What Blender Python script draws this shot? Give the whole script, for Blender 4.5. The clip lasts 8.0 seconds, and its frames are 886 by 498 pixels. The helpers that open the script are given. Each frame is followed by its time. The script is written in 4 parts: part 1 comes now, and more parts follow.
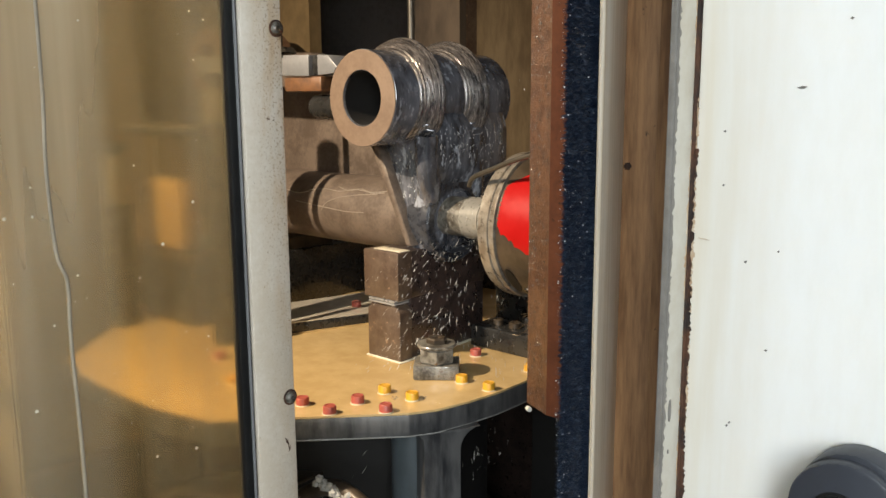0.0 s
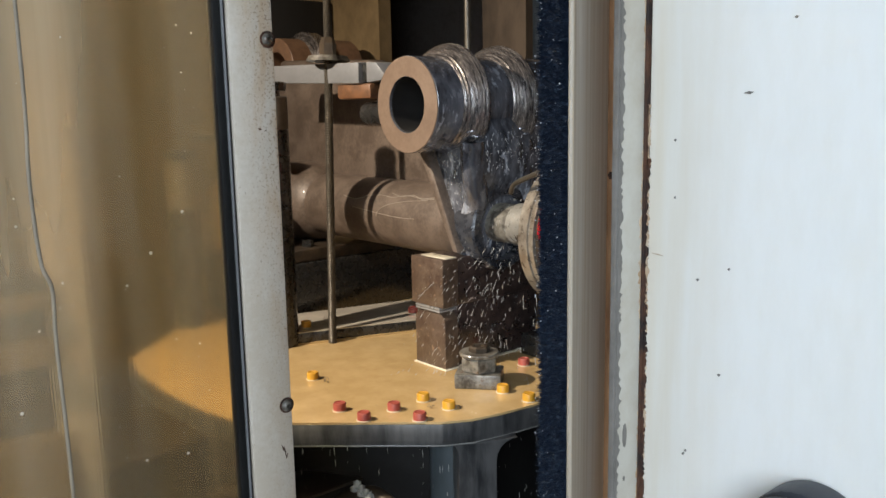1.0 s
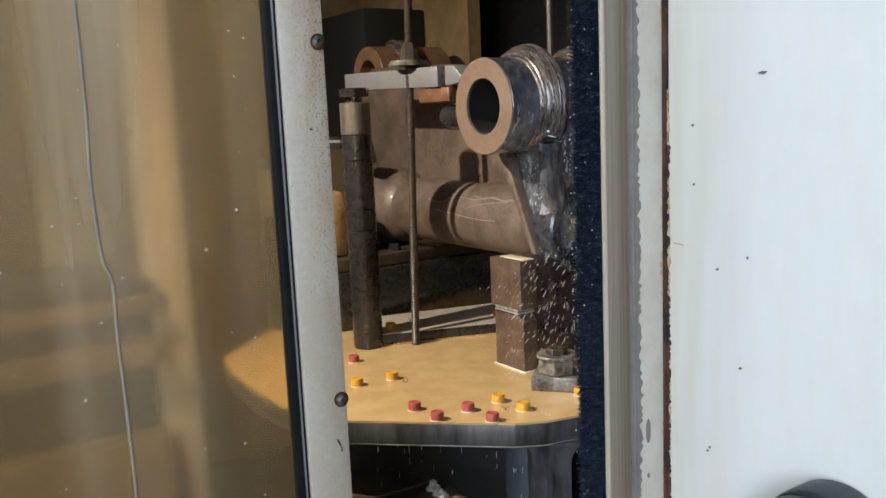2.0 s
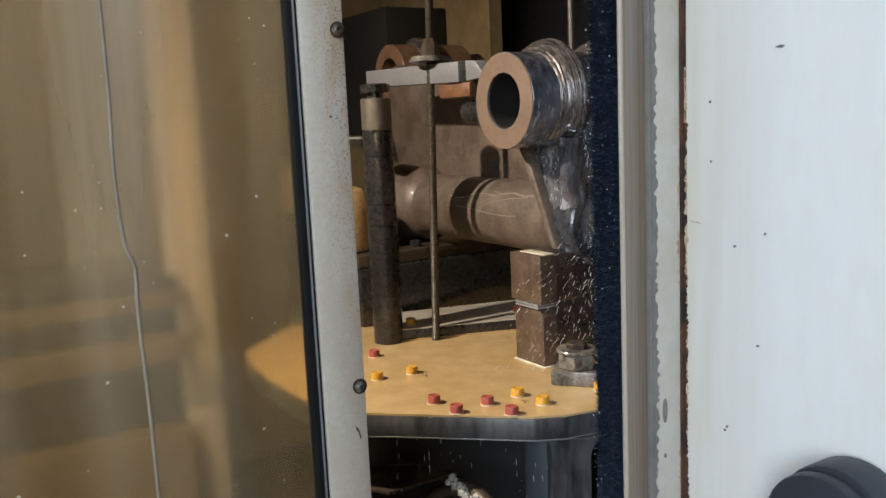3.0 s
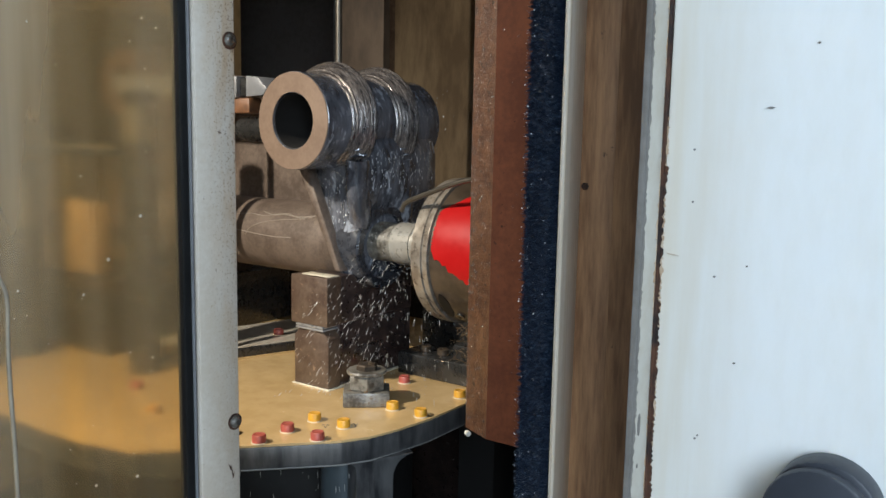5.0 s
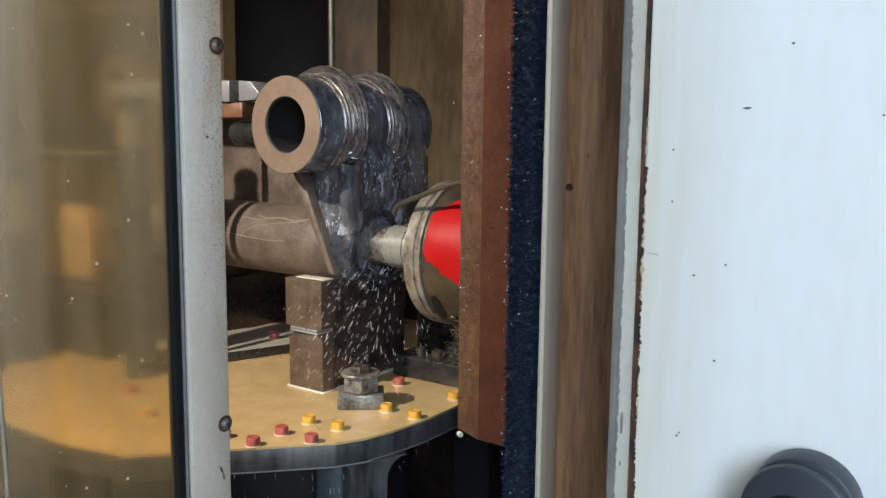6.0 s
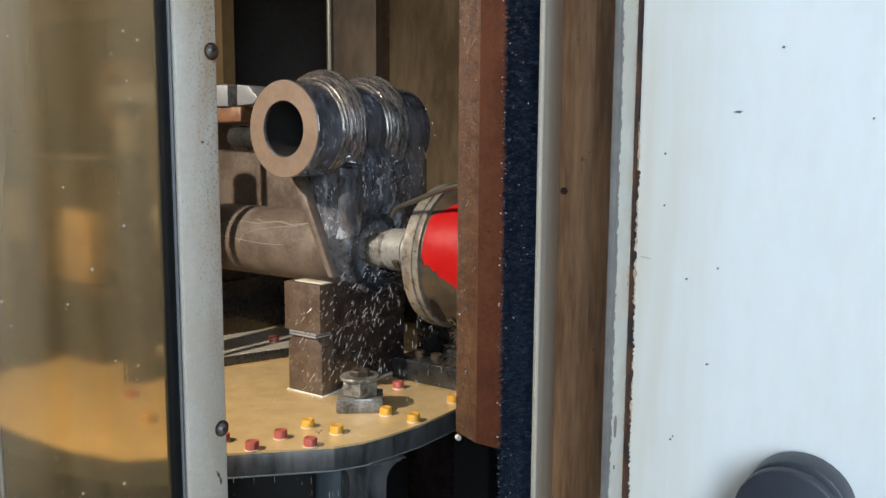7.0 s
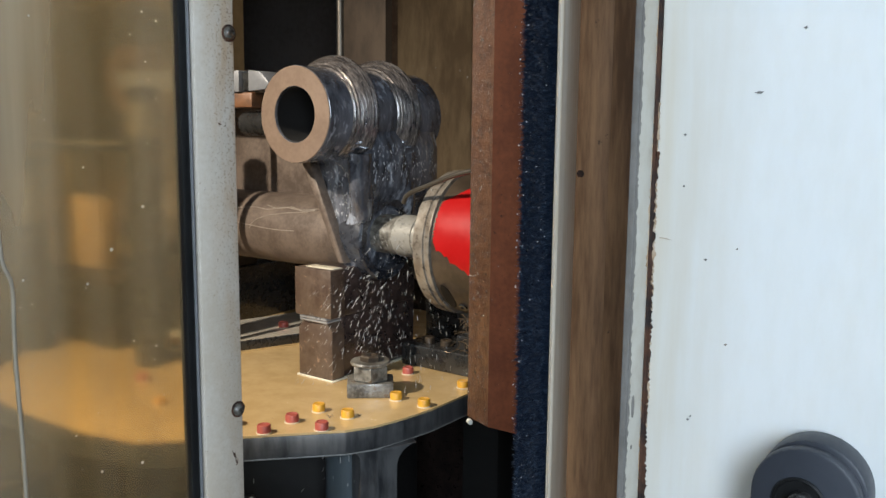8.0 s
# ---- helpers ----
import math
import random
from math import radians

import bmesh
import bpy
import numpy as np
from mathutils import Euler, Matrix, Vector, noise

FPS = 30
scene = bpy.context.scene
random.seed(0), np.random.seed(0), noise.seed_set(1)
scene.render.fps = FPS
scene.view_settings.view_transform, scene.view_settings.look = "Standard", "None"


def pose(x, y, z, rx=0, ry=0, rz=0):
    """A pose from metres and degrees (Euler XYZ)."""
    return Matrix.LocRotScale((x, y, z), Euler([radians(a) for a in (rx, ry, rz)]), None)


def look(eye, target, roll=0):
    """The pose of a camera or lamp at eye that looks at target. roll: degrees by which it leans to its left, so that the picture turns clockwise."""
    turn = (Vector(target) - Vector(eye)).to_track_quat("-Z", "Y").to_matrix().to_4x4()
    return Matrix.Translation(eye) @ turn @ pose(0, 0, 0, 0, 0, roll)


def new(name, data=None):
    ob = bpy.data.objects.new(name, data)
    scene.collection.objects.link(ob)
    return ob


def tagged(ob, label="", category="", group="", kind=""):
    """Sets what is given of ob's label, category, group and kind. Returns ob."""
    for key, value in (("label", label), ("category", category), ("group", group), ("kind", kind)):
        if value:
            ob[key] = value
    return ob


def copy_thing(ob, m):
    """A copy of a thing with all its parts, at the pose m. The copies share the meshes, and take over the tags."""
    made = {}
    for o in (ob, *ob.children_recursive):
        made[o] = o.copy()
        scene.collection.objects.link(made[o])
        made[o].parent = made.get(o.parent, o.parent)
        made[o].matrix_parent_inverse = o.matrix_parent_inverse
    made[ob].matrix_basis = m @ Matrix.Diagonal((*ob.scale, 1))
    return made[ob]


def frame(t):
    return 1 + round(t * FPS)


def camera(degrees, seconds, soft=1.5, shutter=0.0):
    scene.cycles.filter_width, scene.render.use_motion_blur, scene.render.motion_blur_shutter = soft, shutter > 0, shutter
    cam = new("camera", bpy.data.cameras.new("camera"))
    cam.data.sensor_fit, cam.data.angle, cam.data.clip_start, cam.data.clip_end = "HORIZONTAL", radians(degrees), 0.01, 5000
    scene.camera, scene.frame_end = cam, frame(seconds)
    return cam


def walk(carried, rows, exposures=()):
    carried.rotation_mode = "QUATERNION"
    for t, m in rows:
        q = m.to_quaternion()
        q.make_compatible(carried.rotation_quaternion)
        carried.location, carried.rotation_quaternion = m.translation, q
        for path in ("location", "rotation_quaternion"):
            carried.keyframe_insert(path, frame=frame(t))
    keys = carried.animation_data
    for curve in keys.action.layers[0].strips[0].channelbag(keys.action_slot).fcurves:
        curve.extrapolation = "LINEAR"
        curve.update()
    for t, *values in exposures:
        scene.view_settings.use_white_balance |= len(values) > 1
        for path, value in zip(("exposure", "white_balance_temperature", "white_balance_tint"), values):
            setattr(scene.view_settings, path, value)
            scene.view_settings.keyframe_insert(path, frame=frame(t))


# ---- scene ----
cam = camera(54.9, 8.0)
METRES, EYE, TILT, LEAN, TURN = 0.65, 1.5, 0.0, 0.0, 42.0
ROWS = [
    (0.0, 0.0, 0.0, 0.0, -0.06, -9.96, 0.32),
    (0.5, 0.1144, 0.0141, 0.0054, 4.74, -9.94, 1.2),
    (1.0, 0.2003, 0.0404, 0.0056, 7.11, -9.66, 1.11),
    (1.5, 0.2945, 0.0689, 0.0002, 11.45, -9.31, 1.99),
    (3.0, 0.3192, 0.0488, -0.0457, 16.01, -8.62, 2.62),
    (3.5, 0.06, 0.0063, -0.0444, 8.69, -8.48, 0.38),
    (4.0, -0.0892, -0.0056, -0.0324, -2.11, -8.22, -1.57),
    (4.5, -0.0953, 0.0117, -0.026, -5.89, -7.92, -1.56),
    (6.0, -0.068, -0.001, -0.0263, -6.49, -7.52, -0.62),
    (6.5, -0.0578, -0.0051, -0.0197, -6.49, -7.36, -0.38),
    (7.0, -0.0566, -0.0042, -0.0228, -6.38, -7.37, -0.35),
    (7.5, -0.0686, -0.0059, -0.0267, -6.14, -7.93, -0.47),
    (8.0, -0.0766, -0.0088, -0.0351, -6.05, -8.04, -0.55),
]
walk(cam, [(t, pose(0, 0, EYE, TILT, LEAN, TURN) @ pose(METRES * x, METRES * y, METRES * z, 90 + pitch, roll, yaw)) for t, x, y, z, yaw, pitch, roll in ROWS],
     exposures=((0.0, 0.25, 7600, 12), (0.5, 0.05, 7100, 11), (1.0, 0.0, 6800, 12), (1.5, 0.05, 6700, 12), (3.0, -0.15, 6750, 13), (3.5, 0.25, 6500, 11),
                (4.0, 0.3, 6500, 10), (4.5, -0.06, 6350, 9), (6.0, 0.0, 6300, 9), (8.0, 0.0, 6450, 10)))

# ---- world, lamps, exposure ----
world = bpy.data.worlds.new("world")
scene.world = world
world.use_nodes = True
wn = world.node_tree.nodes
sky = wn.new("ShaderNodeTexSky")
sky.sky_type, sky.sun_disc = "NISHITA", False
sky.sun_elevation, sky.sun_rotation = radians(38), radians(200)
world.node_tree.links.new(sky.outputs[0], wn["Background"].inputs[0])
wn["Background"].inputs[1].default_value = 0.08


def area_lamp(name, eye, target, sx, sy, watts, colour, spread=180):
    data = bpy.data.lights.new(name, "AREA")
    data.shape, data.size, data.size_y, data.energy, data.color = "RECTANGLE", sx, sy, watts, colour
    data.spread = radians(spread)
    ob = new(name, data)
    ob.matrix_world = look(eye, target)
    return ob


# daylight through the hall's open gate
area_lamp("gate_daylight", (2.75, -3.45, 2.7), (-0.4, 0.7, 1.3), 2.4, 3.2, 405, (0.715, 0.855, 1.0))
# the machine's own work lamp, under its roof
WORK_LAMP = (-1.68, -0.10, 2.25)
area_lamp("work_lamp_light", WORK_LAMP, (-1.3, 1.2, 1.1), 0.045, 0.045, 27, (1.0, 0.91, 0.77), 125)


# ---- materials ----
def material(name, base, rough=0.6, metal=0.0, dark=None, grain=40.0, stain=5.0, stretch=(1, 1, 1), amount=0.6, bump=0.15,
             spots=None, spot_scale=30.0, spot_at=0.68, coat=0.0, spread=0.12, gloss=0.5, spot_stretch=(1, 1, 1)):
    """Principled surface with variation at two scales, optional spots of another colour, and fine relief."""
    m = bpy.data.materials.new(name)
    m.use_nodes = True
    n, li = m.node_tree.nodes, m.node_tree.links
    bsdf = n["Principled BSDF"]
    co = n.new("ShaderNodeTexCoord")
    mp = n.new("ShaderNodeMapping")
    mp.inputs["Scale"].default_value = stretch
    li.new(co.outputs["Object"], mp.inputs[0])
    big, fine = n.new("ShaderNodeTexNoise"), n.new("ShaderNodeTexNoise")
    for t, s, d in ((big, stain, 6), (fine, grain, 4)):
        t.inputs["Scale"].default_value = s
        t.inputs["Detail"].default_value = d
        t.inputs["Roughness"].default_value = 0.6
        li.new(mp.outputs[0], t.inputs["Vector"])
    if dark is None:
        dark = tuple(c * 0.55 for c in base)
    ramp = n.new("ShaderNodeValToRGB")
    ramp.color_ramp.elements[0].position, ramp.color_ramp.elements[1].position = 0.41, 0.59
    ramp.color_ramp.elements[0].color, ramp.color_ramp.elements[1].color = (*dark, 1), (*base, 1)
    mixf = n.new("ShaderNodeMix")
    mixf.inputs[0].default_value = 0.35
    li.new(big.outputs[0], mixf.inputs[2])
    li.new(fine.outputs[0], mixf.inputs[3])
    li.new(mixf.outputs[0], ramp.inputs[0])
    mix = n.new("ShaderNodeMix")
    mix.data_type = "RGBA"
    mix.inputs[0].default_value = amount
    mix.inputs[6].default_value = (*base, 1)
    li.new(ramp.outputs[0], mix.inputs[7])
    out = mix.outputs[2]
    if spots:
        sp = n.new("ShaderNodeTexNoise")
        sp.inputs["Scale"].default_value = spot_scale
        sp.inputs["Detail"].default_value = 8
        sp.inputs["Roughness"].default_value = 0.7
        mps = n.new("ShaderNodeMapping")
        mps.inputs["Scale"].default_value = spot_stretch
        li.new(co.outputs["Object"], mps.inputs[0])
        li.new(mps.outputs[0], sp.inputs["Vector"])
        r2 = n.new("ShaderNodeValToRGB")
        r2.color_ramp.elements[0].position, r2.color_ramp.elements[1].position = spot_at, spot_at + 0.04
        li.new(sp.outputs[0], r2.inputs[0])
        m2 = n.new("ShaderNodeMix")
        m2.data_type = "RGBA"
        li.new(r2.outputs[0], m2.inputs[0])
        li.new(out, m2.inputs[6])
        m2.inputs[7].default_value = (*spots, 1)
        out = m2.outputs[2]
    li.new(out, bsdf.inputs["Base Color"])
    rr = n.new("ShaderNodeMapRange")
    rr.inputs[3].default_value, rr.inputs[4].default_value = max(rough - spread, 0.03), min(rough + spread, 1)
    li.new(fine.outputs[0], rr.inputs[0])
    li.new(rr.outputs[0], bsdf.inputs["Roughness"])
    bsdf.inputs["Metallic"].default_value = metal
    bsdf.inputs["Coat Weight"].default_value = coat
    bsdf.inputs["Specular IOR Level"].default_value = gloss
    bsdf.inputs["Coat Roughness"].default_value = 0.08
    if bump:
        b = n.new("ShaderNodeBump")
        b.inputs["Strength"].default_value = bump
        b.inputs["Distance"].default_value = 0.004
        li.new(mixf.outputs[0], b.inputs["Height"])
        li.new(b.outputs[0], bsdf.inputs["Normal"])
    return m


WHITE = material("white_paint", (0.79, 0.80, 0.79), 0.5, dark=(0.72, 0.71, 0.66), grain=90, stain=4, stretch=(1, 1, 0.3), bump=0.10, amount=0.45,
                 spots=(0.50, 0.44, 0.34), spot_scale=38, spot_at=0.745)
FRAME_PAINT = material("frame_paint", (0.55, 0.495, 0.425), 0.4, dark=(0.45, 0.38, 0.295), grain=160, stain=7, bump=0.2, amount=0.7,
                       spots=(0.22, 0.14, 0.08), spot_scale=130, spot_at=0.665)
FLAKED = material("flaked_paint", (0.44, 0.415, 0.36), 0.55, dark=(0.33, 0.28, 0.21), grain=60, stain=8, bump=0.2,
                  spots=(0.24, 0.25, 0.24), spot_scale=60, spot_at=0.72)
PRIMER = material("grey_primer", (0.175, 0.163, 0.148), 0.6, dark=(0.11, 0.10, 0.088), grain=120, stain=40, bump=0.15)
RUST = material("rust", (0.075, 0.030, 0.014), 0.85, dark=(0.012, 0.007, 0.006), grain=140, stain=40, bump=0.6, amount=0.95)
RUST_STAIN = material("rust_stain", (0.56, 0.45, 0.33), 0.6, dark=(0.36, 0.23, 0.13), grain=90, stain=25, bump=0.2, amount=0.9)
RUST_BAND = material("wet_rusty_edge", (0.118, 0.052, 0.024), 0.4, dark=(0.05, 0.02, 0.010), grain=260, stain=60, bump=0.9, spots=(0.014, 0.009, 0.007), spot_scale=120, spot_at=0.575, coat=0.35, amount=0.95)
RUST_PLATE = material("wet_rusty_plate", (0.088, 0.031, 0.016), 0.8, dark=(0.048, 0.016, 0.009), grain=120, stain=14, bump=0.25, amount=0.8, gloss=0.12,
                      spots=(0.022, 0.011, 0.008), spot_scale=110, spot_at=0.64)
RECESS = material("grimy_grey_recess", (0.27, 0.235, 0.21), 0.6, dark=(0.12, 0.104, 0.092), stain=2.5, bump=0.1)
WALL_BACK = material("oily_brown_sheet", (0.32, 0.228, 0.132), 0.4, dark=(0.16, 0.108, 0.062), grain=26, stain=6, stretch=(1, 1, 0.28), bump=0.1, amount=0.95)
STAINED = material("coolant_stained_sheet", (0.40, 0.218, 0.108), 0.45, dark=(0.17, 0.083, 0.040), grain=220, stain=38, stretch=(1, 1, 0.11), amount=0.9, bump=0.08, spots=(0.06, 0.034, 0.02), spot_scale=42, spot_at=0.67)
STRIP = material("pale_trim", (0.52, 0.47, 0.40), 0.35, dark=(0.36, 0.26, 0.15), grain=500, stain=170, stretch=(1, 1, 0.012), bump=0.05)
WALL_TAN = material("oily_tan_sheet", (0.25, 0.175, 0.09), 0.38, dark=(0.13, 0.085, 0.042), grain=30, stain=4.5, stretch=(1, 1, 0.75), bump=0.08, amount=0.75, spots=(0.06, 0.042, 0.024), spot_scale=7, spot_at=0.62)
# near-black base puts the shade of bores, gaps and undersides into colour
SHADE_BLACK = material("shade_black", (0.011, 0.0095, 0.0085), 0.7, dark=(0.005, 0.0045, 0.004), bump=0.1)
BLACK = material("black_rubber", (0.011, 0.011, 0.011), 0.4, bump=0.05, gloss=0.2)
BRUSH = material("blue_black_bristle", (0.013, 0.017, 0.028), 0.3, dark=(0.004, 0.006, 0.012), grain=160, stain=45, bump=0.3, amount=0.95)
TABLE_TOP = material("coolant_wet_table", (0.54, 0.375, 0.180), 0.22, dark=(0.44, 0.295, 0.130), grain=20, stain=5, bump=0.05, amount=0.8, coat=0.4, spots=(0.40, 0.285, 0.145), spot_scale=16, spot_at=0.66)
TABLE_SIDE = material("table_side_casting", (0.080, 0.079, 0.078), 0.42, dark=(0.014, 0.0145, 0.016), grain=60, stain=16, stretch=(1, 1, 0.22), bump=0.35, amount=0.95)
CAST = material("machined_casting", (0.150, 0.112, 0.087), 0.5, metal=0.15, dark=(0.07, 0.049, 0.036), grain=120, stain=14, bump=0.35, coat=0.1, amount=0.85)
CAST_FACE = material("turned_face", (0.215, 0.150, 0.108), 0.4, metal=0.2, dark=(0.125, 0.080, 0.054), grain=160, stain=18, bump=0.12, amount=0.5)
# pale bluish spots paint daylight glints into the wet casting's colour
CAST_WET = material("wet_casting_painted_glints", (0.135, 0.140, 0.160), 0.25, metal=0.1, dark=(0.022, 0.023, 0.028), grain=55, stain=20, stretch=(1, 1, 0.45), bump=1.0, coat=1.0, amount=0.9,
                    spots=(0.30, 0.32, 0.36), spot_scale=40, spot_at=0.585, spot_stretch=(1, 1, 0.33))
# darker copy of the wet casting, so the hub shows less daylight
HUB_WET = material("darkened_wet_hub", (0.05, 0.053, 0.062), 0.28, metal=0.1, dark=(0.014, 0.015, 0.019), grain=55, stain=20, bump=0.7, coat=0.5, amount=0.9)
COLLAR = material("worn_collar", (0.235, 0.205, 0.185), 0.26, metal=0.5, dark=(0.045, 0.041, 0.042), grain=70, stain=24, stretch=(1, 6, 1), bump=0.7, coat=0.8, amount=0.95)
BLOCK_MAT = material("rusty_steel_block", (0.10, 0.068, 0.047), 0.42, dark=(0.055, 0.032, 0.022), grain=110, stain=22, bump=0.5, coat=0.3, amount=0.95,
                     spots=(0.21, 0.135, 0.088), spot_scale=70, spot_at=0.61)
# wet maroon darkened to carry the support block's shaded side
SHADED_MAROON = material("shaded_wet_maroon", (0.046, 0.030, 0.026), 0.3, dark=(0.016, 0.011, 0.010), grain=60, stain=22, bump=0.6, coat=0.6, amount=0.9)
STEEL = material("bright_steel", (0.42, 0.415, 0.41), 0.3, metal=0.5, dark=(0.24, 0.235, 0.23), grain=80, bump=0.05)
STEEL_BAR = material("milled_bar", (0.20, 0.202, 0.21), 0.4, metal=0.2, dark=(0.14, 0.14, 0.143), grain=90, bump=0.06)
STEEL_DARK = material("oiled_steel", (0.06, 0.058, 0.055), 0.28, metal=0.6, dark=(0.025, 0.024, 0.023), grain=60, stain=8, bump=0.1, coat=0.3)
ROD_STEEL = material("threaded_steel", (0.24, 0.21, 0.17), 0.38, metal=0.7, dark=(0.12, 0.10, 0.08), grain=60, bump=0.1)
THREAD = material("oily_threaded_rod", (0.105, 0.092, 0.074), 0.4, metal=0.5, dark=(0.045, 0.038, 0.03), grain=60, bump=0.1)
CHROME = material("ground_spindle_steel", (0.36, 0.32, 0.265), 0.30, metal=0.45, dark=(0.14, 0.105, 0.075), grain=70, stain=26, bump=0.12, amount=0.75)
RED_PAINT = material("red_enamel", (0.40, 0.008, 0.008), 0.32, dark=(0.32, 0.006, 0.006), grain=40, bump=0.05, gloss=0.25)
GRIME = material("grimy_metal", (0.080, 0.058, 0.039), 0.4, metal=0.3, dark=(0.022, 0.016, 0.012), grain=60, stain=22, bump=0.3, coat=0.3)
RED_PLASTIC = material("red_plastic", (0.37, 0.080, 0.055), 0.45, dark=(0.25, 0.045, 0.032), grain=60, bump=0.05)
YELLOW_PLASTIC = material("yellow_plastic", (0.60, 0.315, 0.030), 0.4, dark=(0.44, 0.205, 0.02), grain=60, bump=0.05)
HANDLE_PLASTIC = material("dark_grey_plastic", (0.028, 0.032, 0.042), 0.45, dark=(0.022, 0.025, 0.032), grain=120, bump=0.04)
BLUE_GREY = material("blue_grey_paint", (0.055, 0.070, 0.078), 0.4, dark=(0.024, 0.029, 0.032), grain=30, stain=10, stretch=(1, 1, 0.3), bump=0.1)
HALL = material("hall_plaster", (0.55, 0.56, 0.56), 0.8, bump=0.1)
CONCRETE = material("hall_concrete", (0.12, 0.117, 0.112), 0.7, bump=0.1)


def door_paint():
    m = WHITE.copy()
    m.name = "white_door_paint"
    n, li = m.node_tree.nodes, m.node_tree.links
    bsdf = n["Principled BSDF"]
    old = bsdf.inputs["Base Color"].links[0].from_socket
    co, sep = n.new("ShaderNodeTexCoord"), n.new("ShaderNodeSeparateXYZ")
    li.new(co.outputs["Object"], sep.inputs[0])
    near = n.new("ShaderNodeMapRange")
    near.inputs[1].default_value, near.inputs[2].default_value = -0.225, -0.309
    li.new(sep.outputs[0], near.inputs[0])
    mp, tx = n.new("ShaderNodeMapping"), n.new("ShaderNodeTexNoise")
    mp.inputs["Scale"].default_value = (75, 1, 5)
    tx.inputs["Scale"].default_value, tx.inputs["Detail"].default_value = 1.0, 6
    li.new(co.outputs["Object"], mp.inputs[0])
    li.new(mp.outputs[0], tx.inputs["Vector"])
    mul = n.new("ShaderNodeMath")
    mul.operation = "MULTIPLY"
    li.new(near.outputs[0], mul.inputs[0])
    li.new(tx.outputs[0], mul.inputs[1])
    mix = n.new("ShaderNodeMix")
    mix.data_type = "RGBA"
    li.new(mul.outputs[0], mix.inputs[0])
    li.new(old, mix.inputs[6])
    mix.inputs[7].default_value = (0.62, 0.52, 0.37, 1)
    li.new(mix.outputs[2], bsdf.inputs["Base Color"])
    return m


DOOR_WHITE = door_paint()


def jamb_paint():
    m = FRAME_PAINT.copy()
    m.name = "rust_tinted_frame_paint"
    n, li = m.node_tree.nodes, m.node_tree.links
    bsdf = n["Principled BSDF"]
    old = bsdf.inputs["Base Color"].links[0].from_socket
    co, sep = n.new("ShaderNodeTexCoord"), n.new("ShaderNodeSeparateXYZ")
    li.new(co.outputs["Object"], sep.inputs[0])
    near = n.new("ShaderNodeMapRange")
    near.inputs[1].default_value, near.inputs[2].default_value = 0.306, 0.356
    li.new(sep.outputs[1], near.inputs[0])
    up = n.new("ShaderNodeMapRange")
    up.inputs[1].default_value, up.inputs[2].default_value = 0.62, 1.05
    up.inputs[3].default_value = 0.25
    li.new(sep.outputs[2], up.inputs[0])
    out = None
    for scale, lo, hi, tint in (((1, 60, 14), 0.38, 0.62, (0.40, 0.24, 0.11, 1)), ((1, 330, 330), 0.565, 0.63, (0.12, 0.055, 0.024, 1))):
        mp, tx, rg = n.new("ShaderNodeMapping"), n.new("ShaderNodeTexNoise"), n.new("ShaderNodeMapRange")
        mp.inputs["Scale"].default_value = scale
        tx.inputs["Scale"].default_value, tx.inputs["Detail"].default_value = 1.0, 6
        rg.inputs[1].default_value, rg.inputs[2].default_value, rg.inputs[4].default_value = lo, hi, 0.8
        li.new(co.outputs["Object"], mp.inputs[0])
        li.new(mp.outputs[0], tx.inputs["Vector"])
        li.new(tx.outputs[0], rg.inputs[0])
        last = rg.outputs[0]
        for w in (near, up):
            mul = n.new("ShaderNodeMath")
            mul.operation = "MULTIPLY"
            li.new(last, mul.inputs[0])
            li.new(w.outputs[0], mul.inputs[1])
            last = mul.outputs[0]
        mix = n.new("ShaderNodeMix")
        mix.data_type = "RGBA"
        li.new(last, mix.inputs[0])
        li.new(old, mix.inputs[6])
        mix.inputs[7].default_value = tint
        old = mix.outputs[2]
    li.new(old, bsdf.inputs["Base Color"])
    return m


JAMB = jamb_paint()


def water_material():
    m = bpy.data.materials.new("coolant_drops")
    m.use_nodes = True
    b = m.node_tree.nodes["Principled BSDF"]
    b.inputs["Base Color"].default_value = (0.60, 0.59, 0.56, 1)
    b.inputs["Roughness"].default_value = 0.12
    b.inputs["Transmission Weight"].default_value = 0.35
    b.inputs["IOR"].default_value = 1.33
    return m


WATER = water_material()


def clear_drop_material():
    m = bpy.data.materials.new("clear_coolant_beads")
    m.use_nodes = True
    b = m.node_tree.nodes["Principled BSDF"]
    b.inputs["Base Color"].default_value = (0.9, 0.88, 0.82, 1)
    b.inputs["Roughness"].default_value = 0.03
    b.inputs["Transmission Weight"].default_value = 0.92
    b.inputs["IOR"].default_value = 1.33
    return m


BEADS = clear_drop_material()


def pale_glint_material():
    m = bpy.data.materials.new("pale_glint_coolant")
    m.use_nodes = True
    b = m.node_tree.nodes["Principled BSDF"]
    # whitish base paints the glints that clear coolant would show
    b.inputs["Base Color"].default_value = (0.80, 0.81, 0.82, 1)
    b.inputs["Roughness"].default_value = 0.06
    b.inputs["Transmission Weight"].default_value = 0.25
    b.inputs["IOR"].default_value = 1.33
    return m


PALE_GLINT = pale_glint_material()
TOOL_STEEL = material("tool_steel", (0.33, 0.31, 0.27), 0.3, metal=0.3, dark=(0.19, 0.18, 0.16), grain=90, bump=0.03)
RAIL_FILM = material("grey_wet_film", (0.50, 0.445, 0.365), 0.2, dark=(0.36, 0.32, 0.27), grain=30, stain=7, bump=0.05, coat=0.4)
